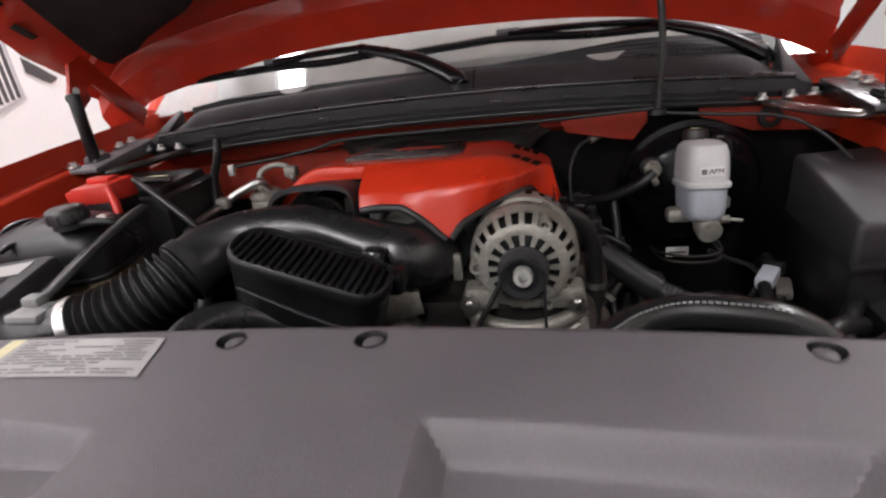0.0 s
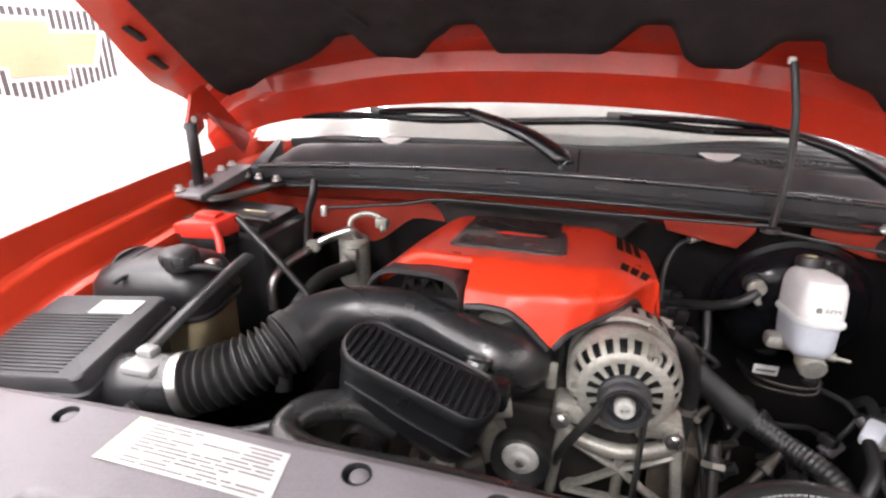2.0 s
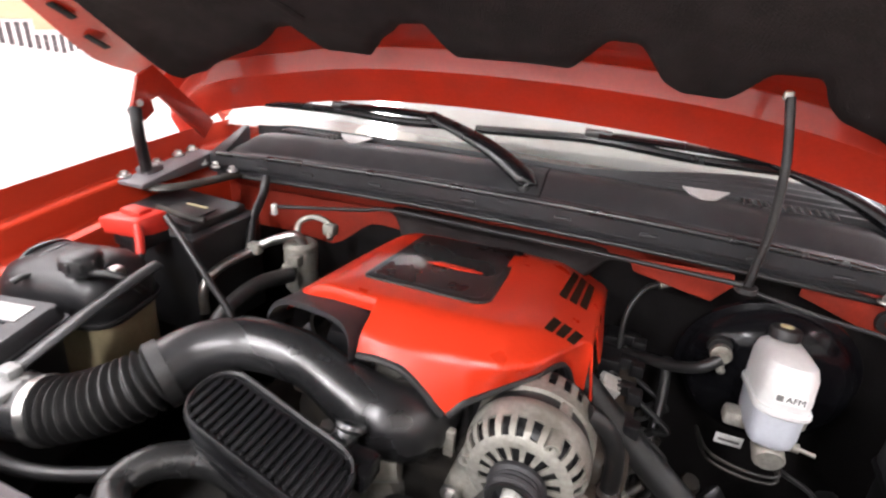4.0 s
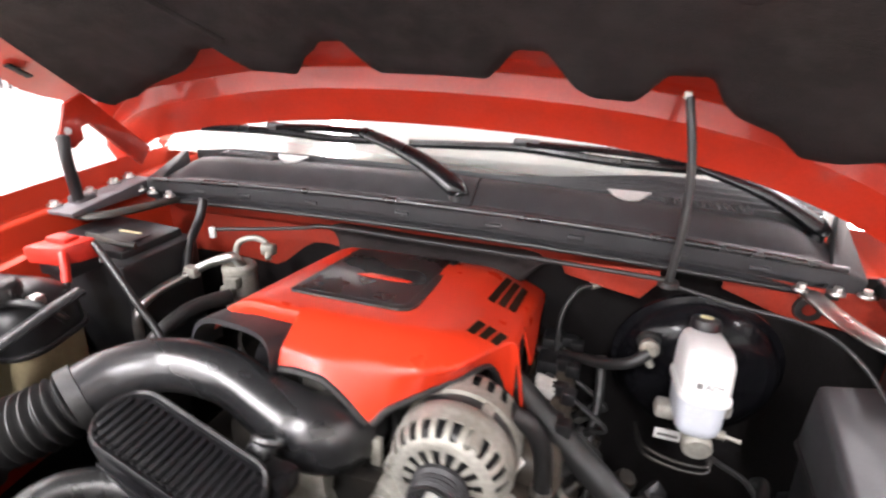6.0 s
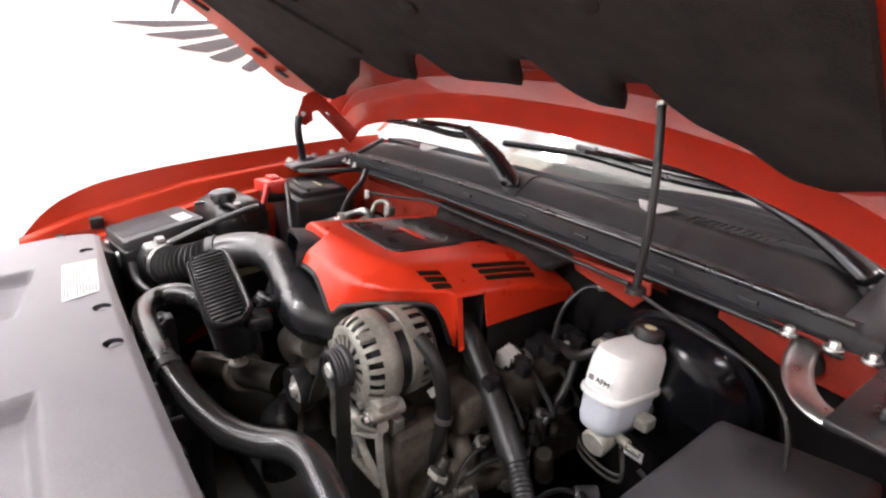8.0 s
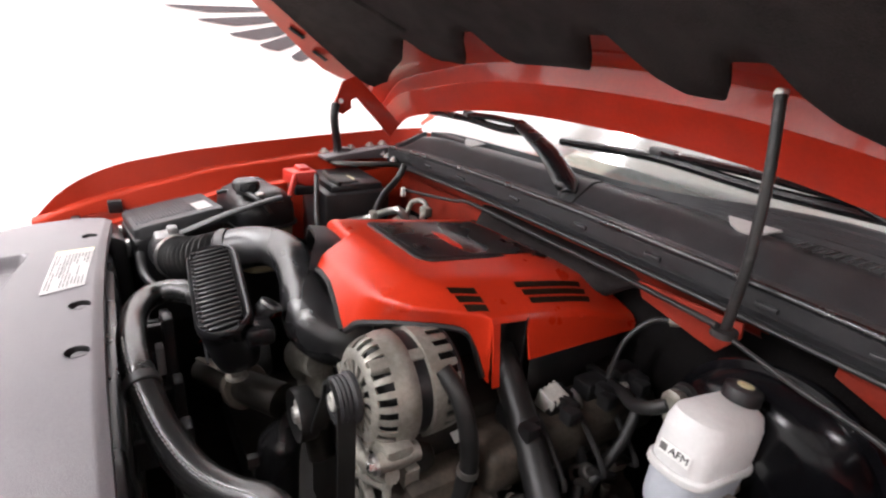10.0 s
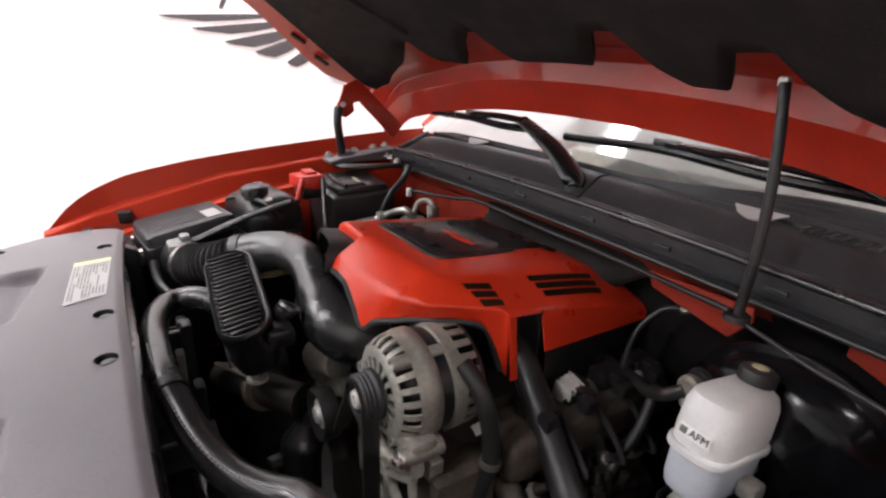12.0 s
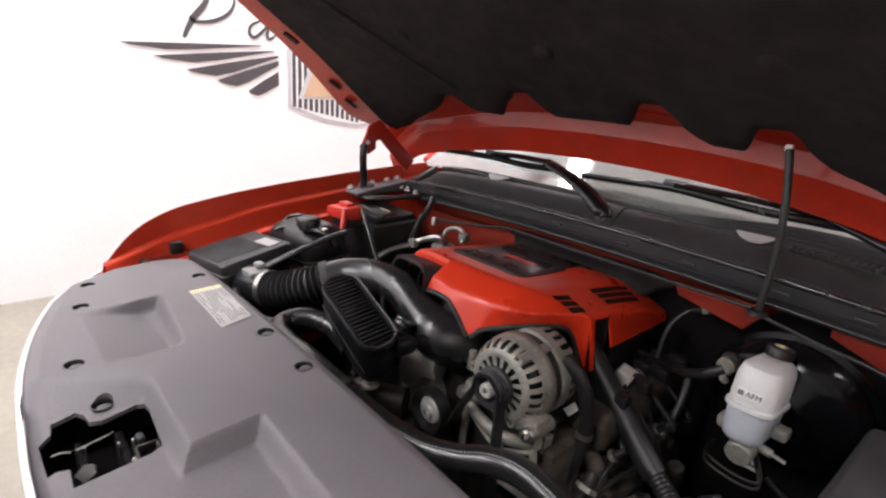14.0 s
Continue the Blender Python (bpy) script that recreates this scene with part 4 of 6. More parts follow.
part("port", merged(tube([(-0.026, 0.485, 1.020), (-0.016, 0.500, 1.040), (-0.012, 0.509, 1.050)], 0.015, 18, 4), lathe(((0.011, 0.0), (0.017, 0.0), (0.018, -0.004), (0.016, -0.008)), 20, Matrix.Translation((-0.011, 0.512, 1.053)) @ pose(0, 0, 0, -35, 0, 0))), GLOSS_BLACK, duct)
part("outlet_ring", lathe(((0.055, 0.0), (0.062, 0.002), (0.062, -0.014), (0.055, -0.016)), 36, toward_front(0.026, 0.635, 0.998)), RUBBER, duct)
part("outlet_tab", block(0.075, 0.60, 0.985, 0.014, 0.012, 0.04, 0.003), ALUMINIUM, duct)

res = thing("resonator_box", (-0.06, 0.45, 0.98), "black ribbed plastic intake resonator box", "resonator")
RQ = [(-0.156, 0.417, 1.090), (0.016, 0.418, 1.035), (0.026, 0.466, 1.046), (-0.154, 0.490, 1.104)]
RM, RX, RY = quad_frame(RQ)


def rounded(sx, sy, r, n=6):
    out = []
    for cx, cy, a0 in ((sx / 2 - r, sy / 2 - r, 0), (-sx / 2 + r, sy / 2 - r, 90), (-sx / 2 + r, -sy / 2 + r, 180), (sx / 2 - r, -sy / 2 + r, 270)):
        for i in range(n + 1):
            a = radians(a0 + 90 * i / n)
            out.append((cx + r * math.cos(a), cy + r * math.sin(a)))
    return out


def loft(rings, m=None, cap=True):
    bm = bmesh.new()
    rows = [[bm.verts.new(p) for p in ring] for ring in rings]
    k = len(rows[0])
    for a, b in zip(rows, rows[1:]):
        for j in range(k):
            bm.faces.new((a[j], a[(j + 1) % k], b[(j + 1) % k], b[j]))
    if cap:
        bm.faces.new(rows[0][::-1])
        bm.faces.new(rows[-1])
    return moved(bm, m) if m else bm


def ring(sx, sy, r, z):
    return [(x, y, z) for x, y in rounded(sx, sy, r)]


part("shell", loft([ring(RX * 0.80, RY * 0.70, 0.016, -0.110), ring(RX * 0.93, RY * 0.98, 0.024, -0.102), ring(RX * 1.0, RY * 1.12, 0.030, -0.08), ring(RX * 1.03, RY * 1.18, 0.032, -0.03), ring(RX * 1.04, RY * 1.20, 0.032, -0.016),
                    ring(RX * 1.065, RY * 1.24, 0.034, -0.013), ring(RX * 1.065, RY * 1.24, 0.034, -0.006), ring(RX * 1.05, RY * 1.20, 0.033, -0.001), ring(RX * 1.02, RY * 1.12, 0.030, 0.0015), ring(RX * 0.985, RY * 1.02, 0.026, 0.0), ring(RX * 0.97, RY * 0.98, 0.024, -0.005)], RM), RESONATOR_BLACK, res)
for i in range(19):
    part("rib", block(-RX * 0.45 + RX * 0.90 * i / 18, -0.001, -0.002, 0.0050, RY * (0.86 if 0 < i < 18 else 0.66), 0.007, 0.0020, RM, 2), RESONATOR_BLACK, res)
    part("rib_end", lathe(((0, 0.0022), (0.0022, 0.0016), (0.0030, 0.0)), 10, RM @ Matrix.Translation((-RX * 0.45 + RX * 0.90 * i / 18, -RY * (0.47 if 0 < i < 18 else 0.38), 0.0005))), RESONATOR_BLACK, res)
part("seam", tube([RM @ Vector((RX * 0.5, -RY * 0.585, -0.055)), RM @ Vector((0.02, -RY * 0.60, -0.052)), RM @ Vector((-RX * 0.4, -RY * 0.595, -0.04))], 0.002, 6), RESONATOR_BLACK, res)
part("bridge", block(0.006, 0.487, 1.022, 0.05, 0.04, 0.03, 0.008), RESONATOR_BLACK, res)

# ---- air filter box, sensor tube, tank and battery ----
airbox = thing("air_filter_box", (-0.57, 0.44, 0.85), "black plastic air filter box with small white sticker", "air filter box")
AQ = [(-0.680, 0.333, 1.010), (-0.473, 0.358, 1.030), (-0.506, 0.535, 1.056), (-0.695, 0.522, 1.042)]
AM, ASX, ASY = quad_frame(AQ)
part("lower_box", quad_box([(x, y, z - 0.03) for x, y, z in AQ], 0.80, 0.01, 2, 0.08), BLACK_PLASTIC, airbox)
part("lid", loft([ring(ASX * 1.03, ASY * 1.03, 0.012, -0.034), ring(ASX * 1.03, ASY * 1.03, 0.012, -0.024), ring(ASX * 0.99, ASY * 0.99, 0.012, -0.022), ring(ASX * 0.97, ASY * 0.97, 0.012, -0.003), ring(ASX * 0.94, ASY * 0.94, 0.012, 0.0)], AM), COWL_GREY, airbox)
for i in range(18):
    part("lid_rib", block(-0.02, -ASY * 0.42 + ASY * 0.62 * i / 17, 0.001, ASX * 0.80, 0.0028, 0.003, 0.0008, AM, 1), COWL_GREY, airbox)
part("sticker", block(0.035, ASY * 0.31, 0.001, 0.075, 0.032, 0.002, 0.0004, AM, 1), STICKER, airbox, "small white paper sticker")
part("sensor_tube", tube([(-0.50, 0.425, 0.975), (-0.455, 0.42, 0.985), (-0.385, 0.424, 0.997)], lambda s: 0.046 - 0.007 * s, 24, 6), GLOSS_BLACK, airbox)
part("sensor", merged(block(-0.430, 0.412, 1.026, 0.050, 0.044, 0.014, 0.006), block(-0.436, 0.424, 1.038, 0.026, 0.020, 0.014, 0.005)), SHIELD_LIGHT, airbox, "pale grey air sensor plug")
for cx_, cy_ in ((-0.60, 0.335), (-0.50, 0.345)):
    part("latch_clip", block(cx_, cy_, 0.985, 0.022, 0.008, 0.035, 0.002), STEEL, airbox)

tank = thing("coolant_tank", (-0.575, 0.61, 0.90), "black-topped amber plastic coolant tank with screw cap", "coolant tank")
part("upper_body", loft([[(x, y, z) for x, y in rounded(0.215 * k, 0.135 * k, 0.045 * k)] for k, z in ((0.97, -0.05), (1.0, -0.042), (1.0, -0.01), (0.95, 0.008), (0.82, 0.024), (0.6, 0.034), (0.3, 0.037))], Matrix.Translation((-0.588, 0.618, 1.045)) @ pose(0, 0, 0, 4, -3, 8)), BLACK_PLASTIC, tank)
part("lower_body", loft([[(x, y, z) for x, y in rounded(0.20 * k, 0.125 * k, 0.035)] for k, z in ((0.8, -0.16), (0.97, -0.15), (1.0, -0.05))], Matrix.Translation((-0.582, 0.618, 1.045)) @ pose(0, 0, 0, 0, 0, 8)), AMBER_PLASTIC, tank)
part("cap", lathe([(0, 0.016), (0.022, 0.016), (0.027, 0.013)] + [(0.0285, 0.010), (0.0285, -0.006), (0.024, -0.008), (0.024, -0.016)], 30, Matrix.Translation((-0.518, 0.588, 1.096))), BLACK_PLASTIC, tank)
for i in range(10):
    part("cap_grip", block(0.0285, 0, 0.002, 0.003, 0.006, 0.014, 0.001, Matrix.Translation((-0.518, 0.588, 1.096)) @ pose(0, 0, 0, 0, 0, i * 36), 1), BLACK_PLASTIC, tank)
part("seam_flange", loft([[(x, y, z) for x, y in rounded(0.225 * k, 0.143 * k, 0.045)] for k, z in ((0.99, -0.052), (1.0, -0.050), (1.0, -0.046), (0.99, -0.044))], Matrix.Translation((-0.588, 0.618, 1.045)) @ pose(0, 0, 0, 4, -3, 8)), BLACK_PLASTIC, tank)
for i in range(4):
    part("moulded_rib", tube([(-0.655 + 0.03 * i, 0.568, 1.052), (-0.655 + 0.03 * i, 0.60, 1.078 - 0.001 * i), (-0.655 + 0.03 * i, 0.65, 1.076), (-0.655 + 0.03 * i, 0.675, 1.05)], 0.004, 8, 5), GLOSS_BLACK, tank)
part("overflow_nipple", tube([(-0.60, 0.575, 1.06), (-0.605, 0.555, 1.065), (-0.61, 0.54, 1.06)], 0.005, 8, 4), BLACK_PLASTIC, tank)
part("bleed_hose", tube([(-0.545, 0.60, 1.07), (-0.50, 0.585, 1.085), (-0.455, 0.60, 1.08), (-0.44, 0.62, 1.05)], 0.006, 10), RUBBER, tank)
part("hose_clip", block(-0.47, 0.605, 1.085, 0.02, 0.018, 0.014, 0.003), STEEL, tank)

brace = thing("support_brace", (-0.45, 0.5, 1.03), "flat black brace running over the filter box", "brace")
part("bar", tube([(-0.432, 0.645, 1.088), (-0.437, 0.60, 1.078), (-0.448, 0.52, 1.052), (-0.462, 0.45, 1.022), (-0.476, 0.385, 0.995)], 0.012, 10, 8, flat=0.5), BLACK_PLASTIC, brace)

battery = thing("battery", (-0.585, 0.85, 0.85), "black car battery with red positive terminal cover", "battery")
part("case", quad_box([(-0.70, 0.77, 1.068), (-0.49, 0.765, 1.068), (-0.475, 0.93, 1.075), (-0.70, 0.94, 1.075)], 0.86, 0.008), BLACK_PLASTIC, battery)
part("top_cover", quad_box([(-0.695, 0.79, 1.084), (-0.51, 0.785, 1.084), (-0.50, 0.92, 1.090), (-0.695, 0.93, 1.090)], 1.06, 0.006), BLACK_PLASTIC, battery)
part("warning_sticker", block(-0.565, 0.84, 1.090, 0.085, 0.05, 0.0015, 0.0003), PRINT_BLACK, battery)
part("warning_stripe", merged(block(-0.565, 0.858, 1.0915, 0.050, 0.006, 0.0012, 0.0003)), LABEL_YELLOW, battery, "yellow warning stripes")
part("terminal_cover", merged(quad_box([(-0.615, 0.695, 1.112), (-0.540, 0.705, 1.116), (-0.530, 0.760, 1.120), (-0.605, 0.760, 1.116)], 1.082, 0.005), block(-0.575, 0.735, 1.119, 0.045, 0.028, 0.010, 0.003), block(-0.62, 0.72, 1.095, 0.03, 0.03, 0.02, 0.004)), RED_RUBBER, battery, "bright red plastic cover")
part("terminal_base", block(-0.572, 0.735, 1.074, 0.07, 0.06, 0.03, 0.006), BLACK_PLASTIC, battery)
part("hold_down", tube([(-0.49, 0.80, 1.095), (-0.53, 0.79, 1.10), (-0.60, 0.80, 1.10)], 0.006, 8), DARK_STEEL, battery)
wires = "cables by the battery"
t_ = run("battery_cable", [(-0.545, 0.708, 1.105), (-0.528, 0.695, 1.085), (-0.510, 0.672, 1.03), (-0.50, 0.66, 0.95)], 0.0055, RUBBER, "black battery cable with a red end sleeve", "cable", group=wires)
part("sleeve", tube([(-0.546, 0.709, 1.106), (-0.530, 0.697, 1.088), (-0.521, 0.687, 1.066)], 0.0075, 10), RED_RUBBER, t_, "red heat-shrink sleeve")
run("battery_cable", [(-0.53, 0.755, 1.110), (-0.47, 0.735, 1.075), (-0.41, 0.715, 1.035), (-0.36, 0.705, 0.985), (-0.325, 0.69, 0.91)], 0.006, RUBBER, "black battery cable running to the engine", "cable", group=wires)
run("firewall_strap", [(-0.490, 0.975, 1.135), (-0.486, 0.955, 1.10), (-0.478, 0.91, 1.06), (-0.46, 0.87, 1.0)], lambda s: 0.009, BLACK_PLASTIC, "grey-black strap hanging below the cowl corner", "strap")

# ---- air conditioning can and pipes ----
can = thing("accumulator_can", (-0.36, 0.92, 0.93), "silver accumulator can with bent aluminium pipes", "accumulator")
part("can", lathe(((0.0, 0.040), (0.026, 0.040), (0.033, 0.034), (0.034, 0.026), (0.031, 0.022), (0.033, 0.018), (0.033, -0.06), (0.028, -0.068), (0, -0.068)), 28, Matrix.Translation((-0.376, 0.925, 0.992))), ALUMINIUM, can)
part("pipe", tube([(-0.362, 0.92, 1.025), (-0.370, 0.905, 1.052), (-0.395, 0.895, 1.046), (-0.43, 0.885, 1.030), (-0.455, 0.862, 1.014), (-0.478, 0.81, 0.998), (-0.486, 0.775, 0.972), (-0.482, 0.765, 0.92)], 0.0092, 12), STEEL, can, "bright bent aluminium pipe")
part("pipe", tube([(-0.388, 0.93, 1.025), (-0.390, 0.945, 1.062), (-0.36, 0.955, 1.076), (-0.325, 0.95, 1.070), (-0.31, 0.93, 1.048)], 0.0062, 12), ALUMINIUM, can, "bright bent aluminium pipe")
for at in ((-0.444, 0.873, 1.022), (-0.318, 0.945, 1.062), (-0.366, 0.892, 1.005), (-0.378, 0.890, 0.985)):
    part("fitting", block(*at, 0.027, 0.022, 0.023, 0.005), ALUMINIUM, can)
run("heater_hose", [(-0.36, 0.87, 0.985), (-0.385, 0.80, 0.988), (-0.398, 0.73, 0.965), (-0.395, 0.67, 0.915), (-0.385, 0.63, 0.84)], 0.015, RUBBER, "thick black heater hose beside the can", "hose")

# ---- brake system ----
brake = thing("brake_fluid_reservoir", (0.465, 0.84, 0.93), "white translucent brake fluid reservoir with black cap", "brake reservoir")
BM = Matrix.Translation((0.463, 0.853, 1.0)) @ pose(0, 0, 0, -10, 0, 0)


def oval(sx, sy, r, z, dy=0.0):
    return [(x, y + dy, z) for x, y in rounded(sx, sy, r, 5)]


def flask(sx, sy, r, z, dy=0.0):
    return oval(sx * 0.85, sy * 1.30, r * 0.85, z, dy - 0.004)


part("upper", loft([flask(0.074, 0.096, 0.03, 0.014), flask(0.0755, 0.098, 0.03, 0.03), flask(0.074, 0.096, 0.03, 0.062), flask(0.066, 0.088, 0.028, 0.076), flask(0.050, 0.068, 0.022, 0.083, 0.004), flask(0.028, 0.034, 0.012, 0.085, 0.016)], BM), WHITE_PLASTIC, brake)
part("waist_ring", loft([flask(0.079, 0.101, 0.031, 0.008), flask(0.082, 0.104, 0.032, 0.010), flask(0.082, 0.104, 0.032, 0.016), flask(0.079, 0.101, 0.031, 0.018)], BM), WHITE_PLASTIC, brake)
part("lower", loft([flask(0.052, 0.07, 0.02, -0.047), flask(0.064, 0.085, 0.026, -0.040), flask(0.069, 0.091, 0.028, -0.028), flask(0.072, 0.094, 0.029, 0.010)], BM), BLUISH_PLASTIC, brake, "lower half filled with bluish fluid")
part("neck", lathe(((0.016, 0.070), (0.016, 0.088), (0.019, 0.089)), 24, BM @ Matrix.Translation((0, 0.030, 0))), WHITE_PLASTIC, brake)
part("cap", lathe([(0, 0.102), (0.016, 0.102), (0.0195, 0.100), (0.0205, 0.096), (0.0205, 0.086), (0.018, 0.084)], 26, BM @ Matrix.Translation((0, 0.030, 0))), BLACK_PLASTIC, brake, "black screw cap with yellow print")
part("cap_print", lathe([(0, 0.0), (0.009, 0.0), (0.009, -0.001)], 16, BM @ Matrix.Translation((0, 0.030, 0.1035))), LABEL_YELLOW, brake, "yellow printed symbol")
lab_m = BM @ Matrix.Translation((0.0, -0.0680, 0.036)) @ pose(0, 0, 0, 90, 0, 0)
part("sticker", block(0, 0, 0, 0.036, 0.0145, 0.0012, 0.0003, lab_m, 1), LABEL_WHITE, brake, "white sticker with black letters")


def lettering(text, size, m, mat, parent, name="lettering"):
    cu = bpy.data.curves.new(name, "FONT")
    cu.body, cu.size, cu.align_x, cu.align_y, cu.extrude = text, size, "CENTER", "CENTER", 0.0004
    ob = bpy.data.objects.new(name, cu)
    scene.collection.objects.link(ob)
    me = bpy.data.meshes.new_from_object(ob.evaluated_get(bpy.context.evaluated_depsgraph_get()))
    bpy.data.objects.remove(ob)
    me.materials.clear()
    me.materials.append(mat)
    return shared(name, me, m, parent, "printed letters")


lettering("AFM", 0.0115, lab_m @ Matrix.Translation((0.0055, 0, 0.0012)), PRINT_BLACK, brake)
part("print_block", block(-0.0125, 0, 0.0009, 0.008, 0.008, 0.0008, 0.0002, lab_m, 1), PRINT_GREY, brake)
part("master_cylinder", merged(lathe(((0, 0.018), (0.0175, 0.018), (0.020, 0.015), (0.020, -0.01), (0.017, -0.012), (0.019, -0.14)), 26, toward_front(0.468, 0.812, 0.946) @ pose(0, 0, 0, 10, 0, 0)), block(0.468, 0.86, 0.955, 0.03, 0.07, 0.03, 0.006), block(0.435, 0.86, 0.955, 0.045, 0.03, 0.025, 0.008)), ALUMINIUM, brake, "cast aluminium master cylinder")
part("sensor_plug", merged(tube([(0.485, 0.825, 0.955), (0.505, 0.823, 0.955)], 0.007, 10, 2), tube([(0.503, 0.823, 0.955), (0.525, 0.820, 0.953)], 0.003, 8, 2)), ALUMINIUM, brake)
part("level_sensor", block(0.502, 0.86, 0.975, 0.024, 0.026, 0.02, 0.005), ALUMINIUM, brake)

booster = thing("brake_booster", (0.48, 1.0, 0.88), "round gloss black brake booster on the firewall", "brake booster")
part("drum", lathe(((0.0, 0.062), (0.045, 0.062), (0.055, 0.052), (0.088, 0.046), (0.108, 0.034), (0.120, 0.014), (0.122, -0.004), (0.132, -0.008), (0.132, -0.016), (0.118, -0.022), (0.11, -0.05)), 48, toward_front(0.478, 0.975, 0.968) @ pose(0, 0, 0, 8, 0, 0)), BOOSTER_BLACK, booster)
part("check_valve", merged(lathe(((0.0, 0.018), (0.010, 0.018), (0.012, 0.012), (0.015, 0.01), (0.015, 0.0), (0.009, -0.01)), 18, toward_front(0.394, 0.90, 1.030)), tube([(0.394, 0.89, 1.03), (0.396, 0.885, 1.012), (0.40, 0.89, 1.005)], 0.006, 10)), ALUMINIUM, booster, "grey plastic check valve")
part("grommet", lathe(((0.008, 0.004), (0.016, 0.003), (0.018, -0.004)), 20, toward_front(0.394, 0.915, 1.030)), RUBBER, booster)
run("vacuum_hose", [(0.394, 0.885, 1.028), (0.37, 0.88, 1.008), (0.335, 0.90, 0.985), (0.30, 0.93, 0.968), (0.26, 0.95, 0.955), (0.21, 0.96, 0.95)], 0.009, RUBBER, "black vacuum hose to the brake booster", "hose")
plate = thing("white_tag", (0.455, 0.935, 0.85), "small white tag below the brake cylinder", "tag")
part("tag", block(0.455, 0.935, 0.850, 0.042, 0.003, 0.020, 0.001), LABEL_WHITE, plate)
part("print", block(0.455, 0.9325, 0.850, 0.032, 0.002, 0.004, 0.0004), PRINT_GREY, plate)
for i, off in enumerate((0.0, 0.012)):
    run("brake_line", [(0.48, 0.85, 0.93 - off), (0.50, 0.83, 0.895 - off), (0.46, 0.83, 0.885 - off), (0.41, 0.85, 0.885 - off), (0.40, 0.92, 0.87)], 0.0026, DARK_STEEL, "thin bent steel brake line", "brake line", 8, group="brake lines")

# ---- fuse box and the driver's corner ----
fuse = thing("fuse_box", (0.665, 0.76, 0.85), "black plastic underhood fuse box with sloping lid", "fuse box")
FQ = [(0.582, 0.612, 1.020), (0.762, 0.640, 0.998), (0.752, 0.905, 1.046), (0.598, 0.846, 1.056)]
part("base", quad_box([(0.675 + 0.96 * (x - 0.675), 0.755 + 0.97 * (y - 0.755), z - 0.05) for x, y, z in FQ], 0.84, 0.008, 2, 0.08), BLACK_PLASTIC, fuse)
part("lid", quad_box(FQ, 0.955, 0.011, 3, -0.02), COWL_GREY, fuse)
part("lid_rim", quad_box([(0.675 + 1.02 * (x - 0.675), 0.755 + 1.02 * (y - 0.755), 0.962) for x, y, z in FQ], 0.950, 0.003), BLACK_PLASTIC, fuse)
part("lid_clip", block(0.655, 0.622, 0.945, 0.05, 0.012, 0.03, 0.004), BLACK_PLASTIC, fuse)
run("harness_conduit", [(0.60, 0.60, 0.88), (0.55, 0.56, 0.90), (0.50, 0.53, 0.88), (0.44, 0.52, 0.83)], 0.014, RUBBER, "ribbed black wiring conduit in front of fuse box", "conduit")
run("harness_conduit", [(0.66, 0.60, 0.90), (0.63, 0.54, 0.93), (0.58, 0.50, 0.93), (0.52, 0.49, 0.88)], 0.010, RUBBER, "black wiring conduit in front of fuse box", "conduit")
run("red_wire", [(0.652, 0.60, 0.915), (0.648, 0.575, 0.935), (0.640, 0.545, 0.925), (0.625, 0.51, 0.89), (0.60, 0.47, 0.85)], 0.0019, RED_RUBBER, "red insulated wire before the fuse box", "wire")
jump = thing("terminal_block", (0.685, 0.57, 0.85), "red terminal block with bright metal studs", "terminal block")
part("block", block(0.690, 0.565, 0.868, 0.075, 0.06, 0.04, 0.008), RED_RUBBER, jump)
for tx in (0.672, 0.705):
    part("stud", merged(lathe(((0, 0.02), (0.006, 0.02), (0.006, 0.0)), 12, Matrix.Translation((tx, 0.575, 0.888))), lathe(((0, 0.010), (0.011, 0.010), (0.012, 0.0)), 6, Matrix.Translation((tx, 0.575, 0.888)))), STEEL, jump)
rod = thing("hood_cable", (0.70, 0.45, 1.08), "thin grey cable rod clipped to the fender", "cable")
part("rod", tube([(0.776, 0.555, 1.072), (0.738, 0.46, 1.071), (0.68, 0.335, 1.07), (0.645, 0.28, 1.06)], 0.004, 8), STEEL, rod)
part("clip", block(0.780, 0.565, 1.082, 0.022, 0.035, 0.025, 0.006), STEEL, rod)
lampback = thing("headlamp_back", (0.66, 0.33, 0.95), "round grey plug on the back of the headlamp", "headlamp part")
part("plug", lathe(((0, 0.02), (0.024, 0.02), (0.030, 0.014), (0.030, -0.03)), 24, Matrix.Translation((0.69, 0.34, 0.985)) @ pose(0, 0, 0, -60, 0, 0)), SHIELD_GREY, lampback)

# ---- pump neck, tensioner housing and shroud braces in the dark front of the bay ----
neck = thing("water_pump_neck", (-0.10, 0.47, 0.80), "dusty cast inlet neck of the water pump", "pump neck")
part("neck", tube([(-0.215, 0.435, 0.835), (-0.15, 0.45, 0.862), (-0.08, 0.475, 0.878), (-0.01, 0.52, 0.88)], lambda q: 0.024 + 0.004 * q, 16, 8), DARK_STEEL, neck)
part("flange", lathe(((0.020, 0.006), (0.036, 0.006), (0.038, 0.003), (0.038, -0.006), (0.02, -0.007)), 24, Matrix.Translation((-0.075, 0.478, 0.879)) @ pose(0, 0, 0, 20, 70, 35)), DUSTY_METAL, neck)
part("clamp_strap", tube([(-0.175, 0.422, 0.888), (-0.14, 0.430, 0.900), (-0.085, 0.448, 0.912), (-0.04, 0.470, 0.916)], 0.005, 8, 6, flat=0.5), DUSTY_METAL, neck, "pale metal strap")
bolt((-0.045, 0.462, 0.922), neck, ALUMINIUM, 0.010, 0.012)
